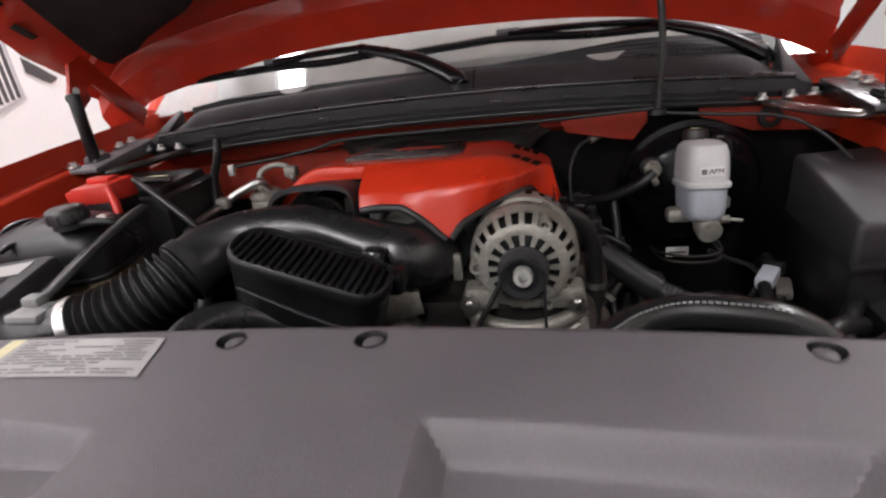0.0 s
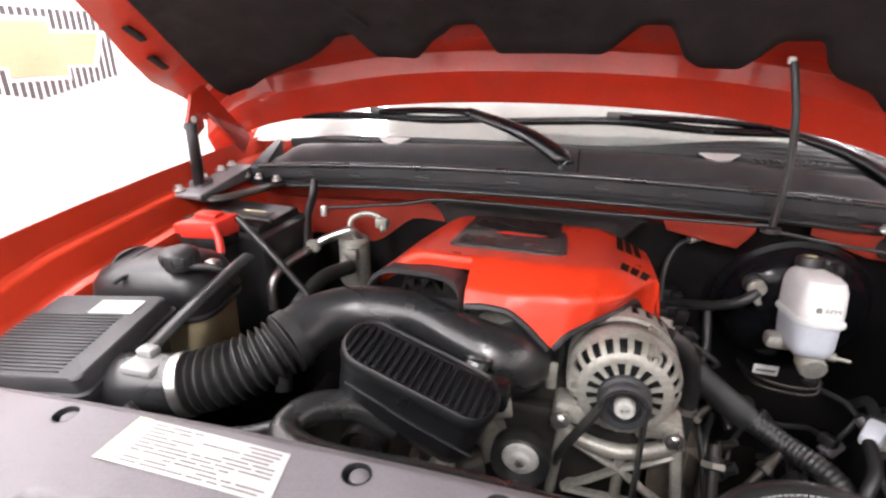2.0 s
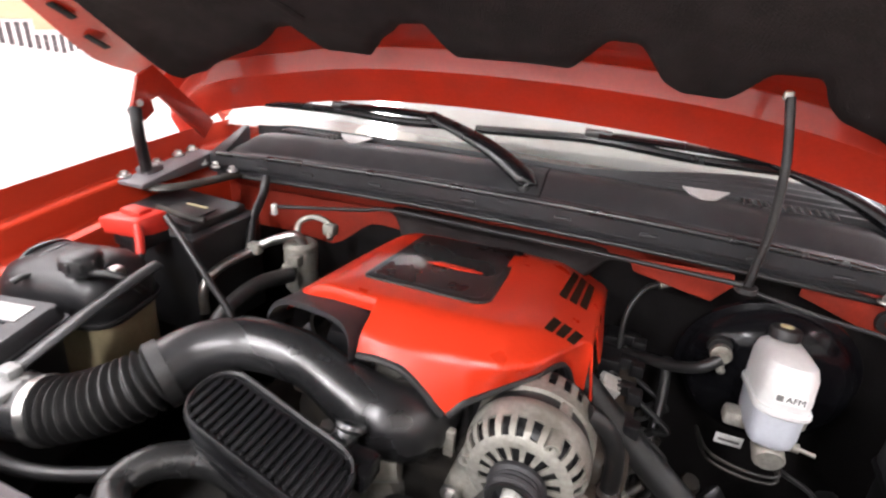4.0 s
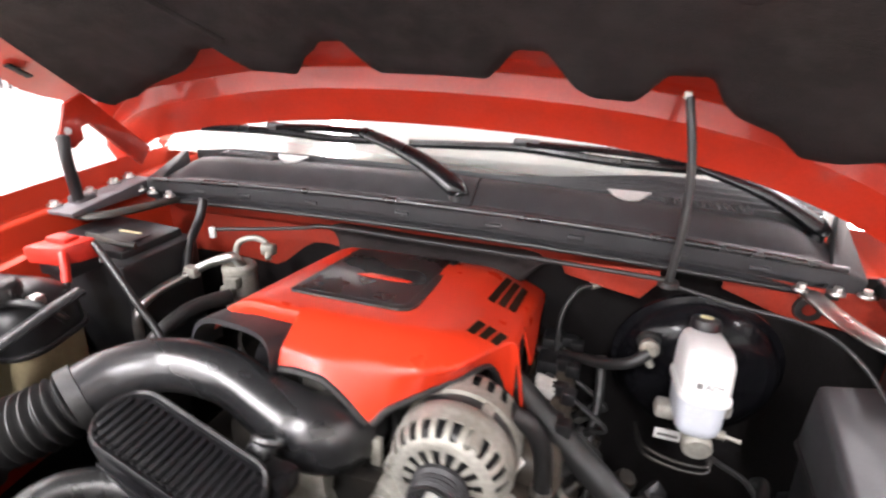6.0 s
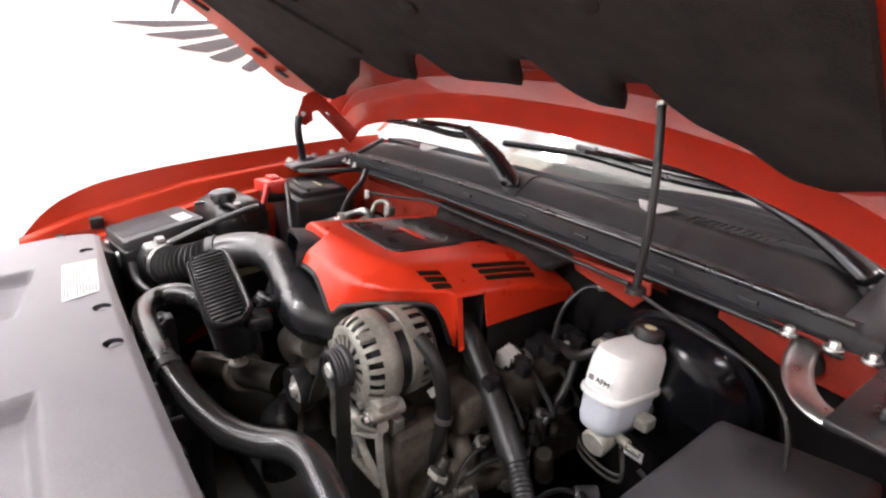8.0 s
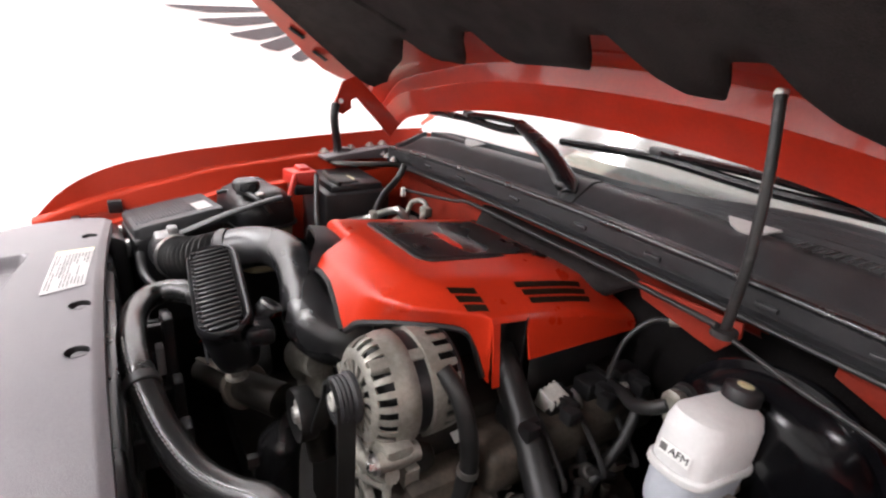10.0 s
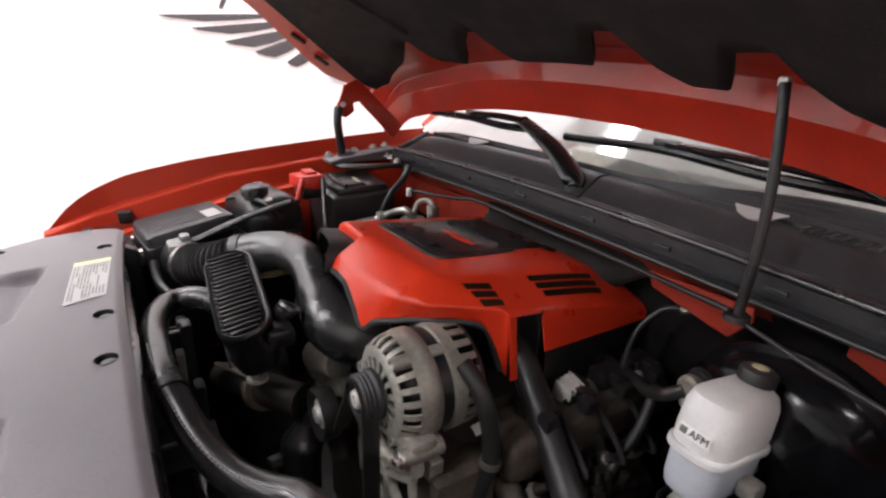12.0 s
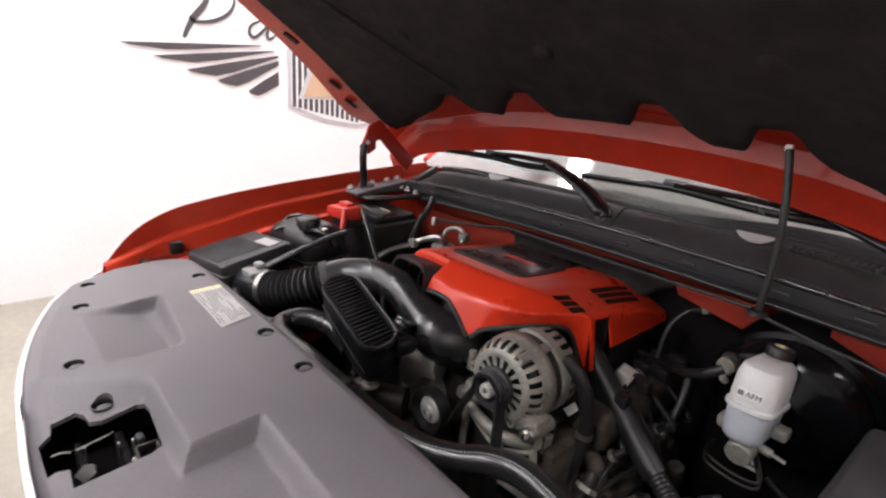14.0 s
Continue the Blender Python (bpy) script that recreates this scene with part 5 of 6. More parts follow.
housing = thing("tensioner_housing", (0.05, 0.50, 0.70), "glossy black rounded tensioner housing below the idler", "tensioner")
part("body", tube([(0.004, 0.520, 0.850), (0.0, 0.514, 0.82), (0.004, 0.506, 0.77), (0.02, 0.50, 0.70)], lambda q: 0.012 + 0.022 * min(1, q * 4), 18, 8), GLOSS_BLACK, housing)
part("cap_bolt", lathe(((0, 0.010), (0.010, 0.010), (0.012, 0.006), (0.012, -0.008)), 6, toward_front(0.002, 0.470, 0.79)), DARK_STEEL, housing)
for bx_, top in ((-0.205, 0.965), (-0.29, 0.93), (-0.11, 0.90), (-0.02, 0.88)):
    part("shroud_brace", merged(block(bx_, 0.385, top - 0.15, 0.034, 0.016, 0.30, 0.004), block(bx_ + 0.010, 0.377, top - 0.15, 0.006, 0.006, 0.29, 0.002), block(bx_ - 0.004, 0.352, top - 0.04, 0.012, 0.08, 0.05, 0.004)), BLACK_PLASTIC, truck)
part("shroud_tab", block(-0.135, 0.366, 0.925, 0.022, 0.012, 0.05, 0.003), SHIELD_LIGHT, truck, "pale plastic tab")
part("shroud_ring", tube([(-0.42, 0.36, 0.80), (-0.36, 0.37, 0.70), (-0.25, 0.375, 0.64), (-0.10, 0.375, 0.62), (0.04, 0.37, 0.66), (0.12, 0.36, 0.74)], 0.014, 10, 8), GLOSS_BLACK, truck)

# ---- hoses across the bay ----
rh = thing("radiator_hose", (0.1, 0.36, 0.9), "thick black rubber radiator hose with printed line", "hose")
HP = [(-0.10, 0.452, 0.975), (-0.15, 0.442, 1.000), (-0.192, 0.412, 1.010), (-0.206, 0.377, 1.006), (-0.18, 0.352, 1.006), (-0.12, 0.338, 1.012), (-0.04, 0.333, 1.020), (0.04, 0.335, 1.017), (0.10, 0.344, 1.004), (0.16, 0.357, 0.993), (0.215, 0.376, 0.987), (0.255, 0.400, 0.988), (0.288, 0.424, 0.994), (0.33, 0.434, 1.000), (0.38, 0.431, 0.999), (0.43, 0.424, 0.991), (0.47, 0.410, 0.962), (0.49, 0.390, 0.90)]
part("hose", tube(HP, 0.0190, 20, 12), HOSE_BLACK, rh)
collar([(0.058, 0.337, 1.014), (0.072, 0.339, 1.011)], 0.0215, RUBBER, rh)
line = smooth_line(HP, 24)
for i in range(150, len(line) - 50, 3):
    p, q = line[i], line[i + 2]
    part("printed_dash", tube([p + (0, -0.0099, 0.0166), q + (0, -0.0099, 0.0166)], 0.0010, 5, 1), SHIELD_LIGHT, rh)
UC = [(0.180, 0.788, 1.012), (0.208, 0.782, 0.996), (0.240, 0.777, 0.968), (0.30, 0.765, 0.920), (0.37, 0.745, 0.872), (0.43, 0.71, 0.853), (0.48, 0.66, 0.842), (0.505, 0.60, 0.80), (0.51, 0.55, 0.74)]
conduit = thing("upper_conduit", UC[0], "thick black conduit with ribbed lower half beside engine cover", "conduit")
part("sleeve", tube(UC[:5], 0.0220, 16, 10), RUBBER, conduit)
part("ribbed_length", tube(UC[4:], lambda s: 0.0165 + 0.0006 * math.sin(s * 240), 14, 50), RUBBER, conduit)
collar([(0.360, 0.748, 0.879), (0.378, 0.743, 0.868)], 0.0205, BLACK_PLASTIC, conduit, "tape_band")
th = run("coolant_hose", [(0.225, 0.66, 1.04), (0.25, 0.668, 1.02), (0.268, 0.675, 0.98), (0.273, 0.681, 0.92), (0.268, 0.67, 0.86), (0.25, 0.66, 0.78)], 0.0125, RUBBER, "black coolant hose with a bright clamp", "hose")
collar([(0.273, 0.681, 0.915), (0.2725, 0.680, 0.906)], 0.0145, STEEL, th)
run("thin_hose", [(-0.42, 0.362, 1.0), (-0.385, 0.362, 0.975), (-0.34, 0.375, 0.963), (-0.27, 0.40, 0.968), (-0.19, 0.43, 0.99), (-0.12, 0.45, 1.0)], 0.0085, RUBBER, "thin glossy black hose under the bellows", "hose")
run("wiring_loop", [(0.30, 1.01, 1.068), (0.275, 0.995, 1.06), (0.255, 0.97, 1.02), (0.255, 0.95, 0.96), (0.26, 0.93, 0.90)], 0.0045, RUBBER, "thin grey-black wiring loop on the firewall", "wire")
part("loop_boot", tube([(0.318, 1.018, 1.075), (0.296, 1.008, 1.068)], 0.008, 10, 3), ALUMINIUM, thing("wire_boot", (0.306, 1.017, 1.07), "pale grey wire boot on the firewall", "wire boot"))
run("bundle", [(0.33, 0.93, 0.98), (0.335, 0.90, 0.92), (0.33, 0.86, 0.86), (0.34, 0.80, 0.80)], 0.008, RUBBER, "dark wire bundle beside the booster", "wire")
for i, (px, py) in enumerate(((0.33, 0.84), (0.385, 0.80))):
    part("filter_cap", lathe(((0, 0.02), (0.012, 0.02), (0.016, 0.012), (0.016, -0.05)), 16, Matrix.Translation((px, py, 0.85)) @ pose(0, 0, 0, 20, 10, 0)), DARK_STEEL, thing("sensor", (px, py, 0.86), "dull grey metal sensor low in the bay", "sensor", "sensors low in the bay"))

stay = thing("washer_hose", (0.40, 0.93, 1.14), "ribbed black washer hose from cowl to hood", "hose")
part("conduit", tube([(0.407, 0.938, 1.118), (0.409, 0.937, 1.16), (0.411, 0.936, 1.22), (0.404, 0.94, 1.31), (0.386, 0.952, 1.397)], lambda s: 0.0062 + 0.00015 * math.sin(s * 300), 12, 75), RUBBER, stay)
part("hood_plug", block(0.384, 0.956, 1.398, 0.012, 0.014, 0.012, 0.003), HUB_METAL, stay)
part("lower_grommet", lathe(((0.008, 0.006), (0.015, 0.004), (0.016, -0.004)), 18, Matrix.Translation((0.407, 0.938, 1.124))), RUBBER, stay)
run("cowl_cable", [(0.407, 0.938, 1.122), (0.50, 0.915, 1.115), (0.60, 0.90, 1.105), (0.66, 0.87, 1.07), (0.69, 0.80, 1.02)], 0.003, RUBBER, "thin black cable curving under the cowl", "cable")
run("firewall_cable", [(-0.47, 0.965, 1.075), (-0.36, 0.985, 1.085), (-0.27, 0.99, 1.098), (-0.20, 0.985, 1.112), (0.0, 0.97, 1.118), (0.2, 0.965, 1.12), (0.40, 0.93, 1.132)], 0.004, RUBBER, "thin black cable along the firewall", "cable")
part("cable_clip", block(-0.465, 0.962, 1.07, 0.012, 0.012, 0.024, 0.003), LABEL_WHITE, thing("white_clip", (-0.465, 0.965, 1.06), "small white plastic clip on the firewall cable", "clip"))

# ---- hood hardware ----
for side in (-1, 1):
    x = -0.712 if side < 0 else 0.735
    arm = [(0.890, 1.318), (0.932, 1.335), (1.072, 1.205), (1.040, 1.170), (0.934, 1.278), (0.914, 1.272), (0.918, 1.248), (0.893, 1.232), (0.872, 1.242), (0.866, 1.262), (0.878, 1.280)]
    m = Matrix(((0, 0, 1, x - 0.004), (1, 0, 0, 0), (0, 1, 0, 0), (0, 0, 0, 1)))
    hinge = part("hinge", prism(arm, 0.008, m, 0.0015), RED_INNER, hood, "red steel hinge arm")
    part("arm_hole", lathe(((0.0, 0.006), (0.007, 0.006), (0.008, 0.0), (0.007, -0.006), (0, -0.006)), 16, Matrix.Translation((x, 0.886, 1.268)) @ pose(0, 0, 0, 0, 90, 0)), LABEL_WHITE, hinge)
    part("link", tube([(x - side * 0.012, 0.868, 1.262), (x - side * 0.014, 0.864, 1.22), (x + side * 0.0, 0.878, 1.15), (x + side * 0.01, 0.885, 1.122)], 0.0125 if side < 0 else 0.0065, 10, flat=0.9), BLACK_PLASTIC, hinge, "black steel link")
    part("pivot", lathe(((0, 0.010), (0.008, 0.010), (0.0095, 0.007), (0.0095, -0.010), (0, -0.010)), 16, Matrix.Translation((x - side * 0.008, 0.870, 1.255)) @ pose(0, 0, 0, 0, 90, 0)), BLACK_PLASTIC, hinge)
    part("foot", merged(quad_box([(x - side * 0.04, 0.83, 1.122), (x + side * 0.05, 0.83, 1.118), (x + side * 0.055, 1.05, 1.14), (x - side * 0.025, 1.04, 1.145)], 1.112, 0.003), block(x + side * 0.01, 0.895, 1.128, 0.035, 0.045, 0.024, 0.008)), (SHIELD_GREY if side < 0 else GLOSS_BLACK), hinge)
    for by in (0.85, 0.93, 0.99, 1.03):
        bolt((x + side * 0.03, by, 1.125 + 0.1 * (by - 0.85)), hinge, STEEL, 0.008, 0.009)
    part("foot_plate", tube([(x - side * 0.115, 1.01, 1.112), (x - side * 0.10, 0.94, 1.112), (x - side * 0.075, 0.885, 1.110), (x - side * 0.04, 0.86, 1.108), (x + side * 0.01, 0.868, 1.108)], 0.017, 14, 8, flat=0.4), STEEL if side > 0 else DARK_STEEL, hinge, "bright curved steel guide plate")
    for by in (0.26, 0.33, 0.40, 0.47, 0.535, 0.60, 0.66, 0.72, 0.80):
        bolt(((-0.742 if side < 0 else 0.786) + side * (-0.03 if by < 0.3 else 0), by, flange_z(by) - 0.048 + 0.002), truck, HUB_METAL if side < 0 else RED_INNER, 0.0042, 0.006, None, "fender_bolt")
    part("fender_clip", block(-0.725 if side < 0 else 0.777, 0.33, flange_z(0.33) - 0.03, 0.02, 0.03, 0.03, 0.004), BLACK_PLASTIC, truck)
    # pressed slots along the hood's sides
    for hy in (0.833, 0.766, 0.62, 0.48):
        hx = side * 0.697 if side > 0 else -0.690 + flank(-0.70, hy)
        wide_ = 0.030 if side > 0 else 0.016
        hole_m = Matrix.Translation((hx, hy, hood_z(0.697, hy) - 0.001 - (droop(-0.70, hy) if side < 0 else 0))) @ pose(0, 0, 0, -32.6, side * 14, 0 if side > 0 else 6)
        part("pressed_hole", block(0, 0, 0, wide_, 0.042, 0.004, 0.0018, hole_m), SLOT_BLACK, hood, "dark pressed hole")
for bx, by in ((-0.316, 0.70), (0.012, 0.77), (0.40, 0.737), (-0.02, 0.45), (0.33, 0.42), (-0.36, 0.38)):
    part("pad_button", lathe(((0, 0.004), (0.012, 0.003), (0.018, 0.0), (0.018, -0.004)), 18, Matrix.Translation((bx, by, hood_z(bx, by) - 0.021)) @ pose(0, 0, 0, 180 - 32, 0, 0)), INSULATION, hood)
part("pad_crease", tube([(-0.60, 0.10, hood_z(0.6, 0.10) - 0.02), (-0.47, 0.50, hood_z(0.47, 0.50) - 0.02), (-0.30, 0.86, hood_z(0.30, 0.86) - 0.02)], 0.006, 6), INSULATION, hood)

# ---- cowl trim and wipers ----
part("cowl_seal", tube([(x, cowl_y(x) - 0.004, lip_z(x) + 0.001) for x in steps(-0.66, 0.66, 16)], 0.0055, 10, 4), GLOSS_BLACK, truck, "glossy black rubber seal")
part("cowl_seal_lower", tube([(x, cowl_y(x) - 0.006, lip_z(x) - 0.046) for x in steps(-0.66, 0.66, 16)], 0.004, 8, 4), RUBBER, truck)
for x in (-0.52, -0.40, -0.24, -0.05, 0.12, 0.26, 0.42, 0.54):
    part("cowl_clip", block(x, cowl_y(x) - 0.008, lip_z(x) - 0.020, 0.028, 0.006, 0.008, 0.002), COWL_GREY, truck)
part("cowl_joint", tube([cowl_fn(0.072, k) for k in (7, 8, 9, 10, 11, 12)], 0.0022, 6, 4), SLOT_BLACK, truck)
for side, cx in ((-1, -0.338), (1, 0.336)):
    # added pale patch that paints the bright glass reflection at a cowl notch
    part("cowl_notch_glare", prism([(-0.038, 0.016), (-0.025, 0.0), (-0.005, -0.010), (0.015, -0.006), (0.036, 0.018)], 0.003, Matrix.Translation((cx, cowl_y(cx) + 0.074, lip_z(cx) + 0.0385)) @ pose(0, 0, 0, 25, 0, 0)), STICKER, truck, "pale patch for bright glass behind cowl notch")
    part("cowl_vents", merged(*[block(cx + side * 0.12 + 0.012 * i - 0.06, cowl_y(cx) + 0.095, lip_z(cx) + 0.0365, 0.004, 0.04, 0.003, 0.001, None, 1) for i in range(12)]), BLACK_PLASTIC, truck)
for side in (-1, 1):
    part("cowl_end", quad_box_early([(side * 0.640, cowl_y(0.66) - 0.006, 1.150), (side * 0.695, cowl_y(0.66), 1.140), (side * 0.695, 1.15, 1.185), (side * 0.665, 1.14, 1.235 if side > 0 else 1.195)], 1.10, 0.005), COWL_GREY, truck)
    for bx in (0.60, 0.65, 0.69):
        bolt((side * bx, cowl_y(bx) - 0.02, 1.123), truck, STEEL, 0.007, 0.010)


def wiper(pivot, bend, clip, tip, label):
    w = thing("windshield_wiper", pivot, label, "wiper", "windshield wipers")
    px, py, pz = pivot
    part("pivot_cap", merged(lathe(((0, 0.012), (0.009, 0.011), (0.013, 0.004), (0.014, -0.03)), 18, Matrix.Translation(pivot))), BLACK_PLASTIC, w)
    part("arm", tube([tuple(np.array(pivot) * 1.06 - np.array(bend) * 0.06 - (0, 0.004, 0.006)), pivot, tuple(np.array(pivot) * 0.6 + np.array(bend) * 0.4 + (0, 0, 0.012)), bend], lambda s: (0.0235 - 0.010 * s) * (0.55 + 0.45 * min(1, s * 14)), 12, 12, flat=0.7), WIPER_BLACK, w)
    part("rod", tube([bend, tuple((np.array(bend) + np.array(clip)) / 2 + (0, 0, 0.003)), clip], 0.012, 8, flat=0.6), WIPER_BLACK, w)
    mid = np.array(clip)
    part("blade_clip", block(mid[0], mid[1], mid[2] + 0.002, 0.05, 0.018, 0.014, 0.004), GLOSS_BLACK, w)
    a, b = np.array(tip), np.array(bend) + (0.05, 0.0, -0.012)
    part("blade", tube([tuple(a), tuple((a + mid) / 2 + (0, 0, -0.004)), tuple(mid + (0, 0, -0.010)), tuple((b + mid) / 2 + (0, 0, -0.010)), tuple(b)], 0.0085, 8), WIPER_BLACK, w)
    return w


wiper((0.040, 1.018, 1.210), (-0.165, 1.065, 1.286), (-0.37, 1.085, 1.276), (-0.60, 1.10, 1.256), "black wiper with its pivot mid-cowl")
wiper((0.640, 1.12, 1.190), (0.43, 1.145, 1.272), (0.142, 1.125, 1.282), (-0.09, 1.118, 1.262), "black wiper with its pivot at cowl end")

# ---- hood latch, sticker print and front trim ----
latch = thing("hood_latch", (0.04, 0.05, 0.95), "dark hood latch with bright steel levers in its opening", "latch")
part("tray", block(0.005, 0.045, 0.945, 0.20, 0.15, 0.02, 0.004), SHADED_BLACK, latch)
part("plate", block(0.010, 0.066, 0.980, 0.09, 0.010, 0.045, 0.003), SHADED_BLACK, latch)
part("plate", block(0.005, 0.024, 0.975, 0.11, 0.008, 0.040, 0.003), SHADED_BLACK, latch)
part("lever", tube([(0.001, 0.019, 1.018), (-0.003, 0.037, 1.019), (-0.008, 0.058, 1.020)], 0.0013, 8), STEEL, latch, "thin bright steel lever")
part("release_lever", tube([(-0.020, -0.004, 1.006), (-0.019, 0.006, 1.007), (-0.015, 0.014, 1.006)], 0.0012, 8), STEEL, latch, "short bright steel lever")
for tx, ty, tz in ((-0.004, 0.028, 1.005), (0.008, 0.060, 1.004), (0.010, 0.075, 1.004)):
    part("tab", block(tx, ty, tz, 0.006, 0.0022, 0.020, 0.0008), STEEL, latch, "bright steel tab")
part("hook_plate", prism([(-0.012, -0.009), (0.010, -0.008), (0.013, 0.006), (0.0, 0.012), (-0.012, 0.006)], 0.004, Matrix.Translation((0.034, 0.024, 1.004)) @ pose(0, 0, 0, 35, 0, 20), 0.001), DARK_STEEL, latch, "dull steel hook")
part("striker_frame", merged(block(0.024, 0.086, 1.006, 0.004, 0.026, 0.012, 0.002), block(0.050, 0.086, 1.006, 0.004, 0.026, 0.012, 0.002), block(0.037, 0.098, 1.006, 0.030, 0.004, 0.012, 0.002), block(0.037, 0.074, 1.006, 0.030, 0.004, 0.012, 0.002)), DARK_STEEL, latch)
part("catch", block(0.058, 0.094, 1.012, 0.013, 0.012, 0.012, 0.003), HUB_METAL, latch, "pale steel catch")
part("guide", block(0.008, 0.083, 1.010, 0.016, 0.009, 0.010, 0.003), COWL_GREY, latch)
part("spring", tube([(0.040 + 0.0006 * i, 0.071 + 0.004 * math.cos(i * 0.9), 1.006 + 0.004 * math.sin(i * 0.9)) for i in range(36)], 0.001, 6, 3), STEEL, latch)
for bx, by in ((0.048, 0.070), (0.060, 0.080)):
    bolt((bx, by, 1.004), latch, STEEL, 0.0035, 0.005)


def between(p, q, r, s, u, v):
    """A place in the quad p q r s at (u, v), each 0 to 1."""
    p, q, r, s = (np.array(k) for k in (p, q, r, s))
    return (p * (1 - u) + q * u) * (1 - v) + (s * (1 - u) + r * u) * v


rng = random.Random(4)
on_cover([tuple(between(*tri, u, v)) for u, v in ((0.0, 0.0), (0.10, 0.0), (0.10, 1.0), (0.0, 1.0))], 0.0022, LABEL_YELLOW, "sticker_flash", shield_cover)["label"] = "faded yellow end of sticker"
for i in range(11):
    u0 = 0.14
    v0 = 0.07 + i * 0.083
    while u0 < 0.93:
        u1 = min(0.96, u0 + rng.uniform(0.05, 0.26))
        if rng.random() < 0.8:
            on_cover([tuple(between(*tri, u, v)) for u, v in ((u0, v0), (u1, v0), (u1, v0 + 0.038), (u0, v0 + 0.038))], 0.0022, PRINT_GREY, "print_bar", shield_cover)
        u0 = u1 + 0.02
trim_line = [(x, cover_front(x) - 0.005, cover_z(x, cover_front(x)) - 0.004) for x in steps(-0.62, 0.62, 24)]
part("grille_trim", tube(trim_line, 0.0055, 10, 4), CHROME, truck, "bright chrome grille edge")
part("grille", sheet(lambda x, v: (x, cover_front(x) - 0.004 - 0.006 * v, 1.026 - 0.12 * x * x - 0.45 * v), steps(-0.62, 0.62, 20), steps(0, 1, 5)), CHROME, truck)
part("bumper", block(0, 0.085, 0.58, 1.9, 0.16, 0.22, 0.05, seg=4), CHROME, truck)
for side in (-1, 1):
    part("headlamp", quad_box_early([(side * 0.575, 0.125, 0.99), (side * 0.67, 0.13, 0.97), (side * 0.72, 0.205, 0.985), (side * 0.655, 0.215, 0.995)], 0.72, 0.012), HEADLAMP, truck, "clear headlamp housing")
    part("lamp_lens", quad_box_early([(side * 0.69, 0.105, 0.966), (side * 0.72, 0.140, 0.972), (side * 0.83, 0.232, 0.976), (side * 0.85, 0.21, 0.955)], 0.74, 0.008), HEADLAMP, truck, "clear bright headlamp lens")
    part("lamp_seal", block(side * 0.64, 0.250, 0.86, 0.24, 0.02, 0.28, 0.006), BLACK_PLASTIC, truck)
    for wy in (0.62, 3.9):
        wheel = part("wheel", lathe(((0.0, 0.02), (0.10, 0.02), (0.20, 0.05), (0.24, 0.06), (0.30, 0.09), (0.375, 0.08), (0.385, 0.04), (0.385, -0.10), (0.36, -0.14), (0.2, -0.14)), 40, Matrix.Translation((side * 0.76, wy, 0.535)) @ pose(0, 0, 0, 0, 90 * side, 0)), RUBBER, truck)
    part("bed_side", block(side * 0.865, 4.3, 0.85, 0.08, 1.95, 0.62, 0.03), RED_PAINT, truck)
part("bed_floor", block(0, 4.3, 0.72, 1.66, 1.95, 0.05, 0.01), DARK_STEEL, truck)
part("tailgate", block(0, 5.27, 0.87, 1.66, 0.06, 0.55, 0.02), RED_PAINT, truck)
part("rear_bumper", block(0, 5.38, 0.52, 1.8, 0.14, 0.2, 0.04), CHROME, truck)
part("chassis", block(0, 2.6, 0.5, 1.1, 4.2, 0.14, 0.02), DARK_STEEL, truck)
mirror = thing("side_mirror", (0.98, 1.78, 1.15), "dark grey door mirror on its stalk", "mirror")
part("shell", loft([oval(0.10, 0.10, 0.03, -0.06), oval(0.16, 0.14, 0.045, -0.04), oval(0.17, 0.15, 0.05, 0.03), oval(0.14, 0.12, 0.04, 0.055)], Matrix.Translation((0.905, 1.75, 1.21)) @ pose(0, 0, 0, 90, 0, 0)), SHIELD_GREY, mirror)
part("stalk", tube([(0.86, 1.80, 1.16), (0.90, 1.78, 1.17), (0.905, 1.76, 1.19)], 0.02, 10), SHIELD_GREY, mirror)
part("door_corner", block(0.865, 1.83, 1.12, 0.03, 0.12, 0.12, 0.01), RED_PAINT, truck)

# ---- flowing strokes over the emblem, plain bars of their size ----
script = thing("wall_script", (EX, 1.7, 1.7), "flowing dark brush strokes painted above the emblem", "wall sign")


def stroke(pts, w):
    line = smooth_line([(0, y, z) for y, z in pts], 8)
    bm = bmesh.new()
    rows = []
    for i, p in enumerate(line):
        t = line[min(i + 1, len(line) - 1)] - line[max(i - 1, 0)]
        nrm = np.array((0, -t[2], t[1])) / np.linalg.norm(t)
        ww = w * (0.4 + 0.6 * math.sin(math.pi * min(1, (i + 1) / len(line))))
        rows.append((bm.verts.new((EX + 0.003, *(p + nrm * ww)[1:])), bm.verts.new((EX + 0.003, *(p - nrm * ww)[1:]))))
    for a, b in zip(rows, rows[1:]):
        bm.faces.new((a[0], a[1], b[1], b[0]))
    part("stroke", bm, SIGN_GREY, script)


stroke([(0.996, 1.600), (1.049, 1.701), (1.117, 1.785), (1.160, 1.860)], 0.018)
stroke([(1.035, 1.720), (1.064, 1.693), (1.160, 1.705), (1.245, 1.747), (1.291, 1.804), (1.300, 1.870)], 0.012)
stroke([(1.473, 1.751), (1.399, 1.712), (1.386, 1.662), (1.425, 1.646), (1.509, 1.725), (1.529, 1.761)], 0.011)
stroke([(1.529, 1.761), (1.500, 1.674), (1.514, 1.642), (1.564, 1.674)], 0.011)
for c in (1.85, 2.15, 2.55, 2.85):
    stroke([(c - 0.08, 1.66), (c - 0.03, 1.74), (c + 0.04, 1.75), (c + 0.05, 1.68), (c + 0.13, 1.66)], 0.012)
stroke([(2.32, 1.63), (2.36, 1.76), (2.42, 1.90)], 0.013)


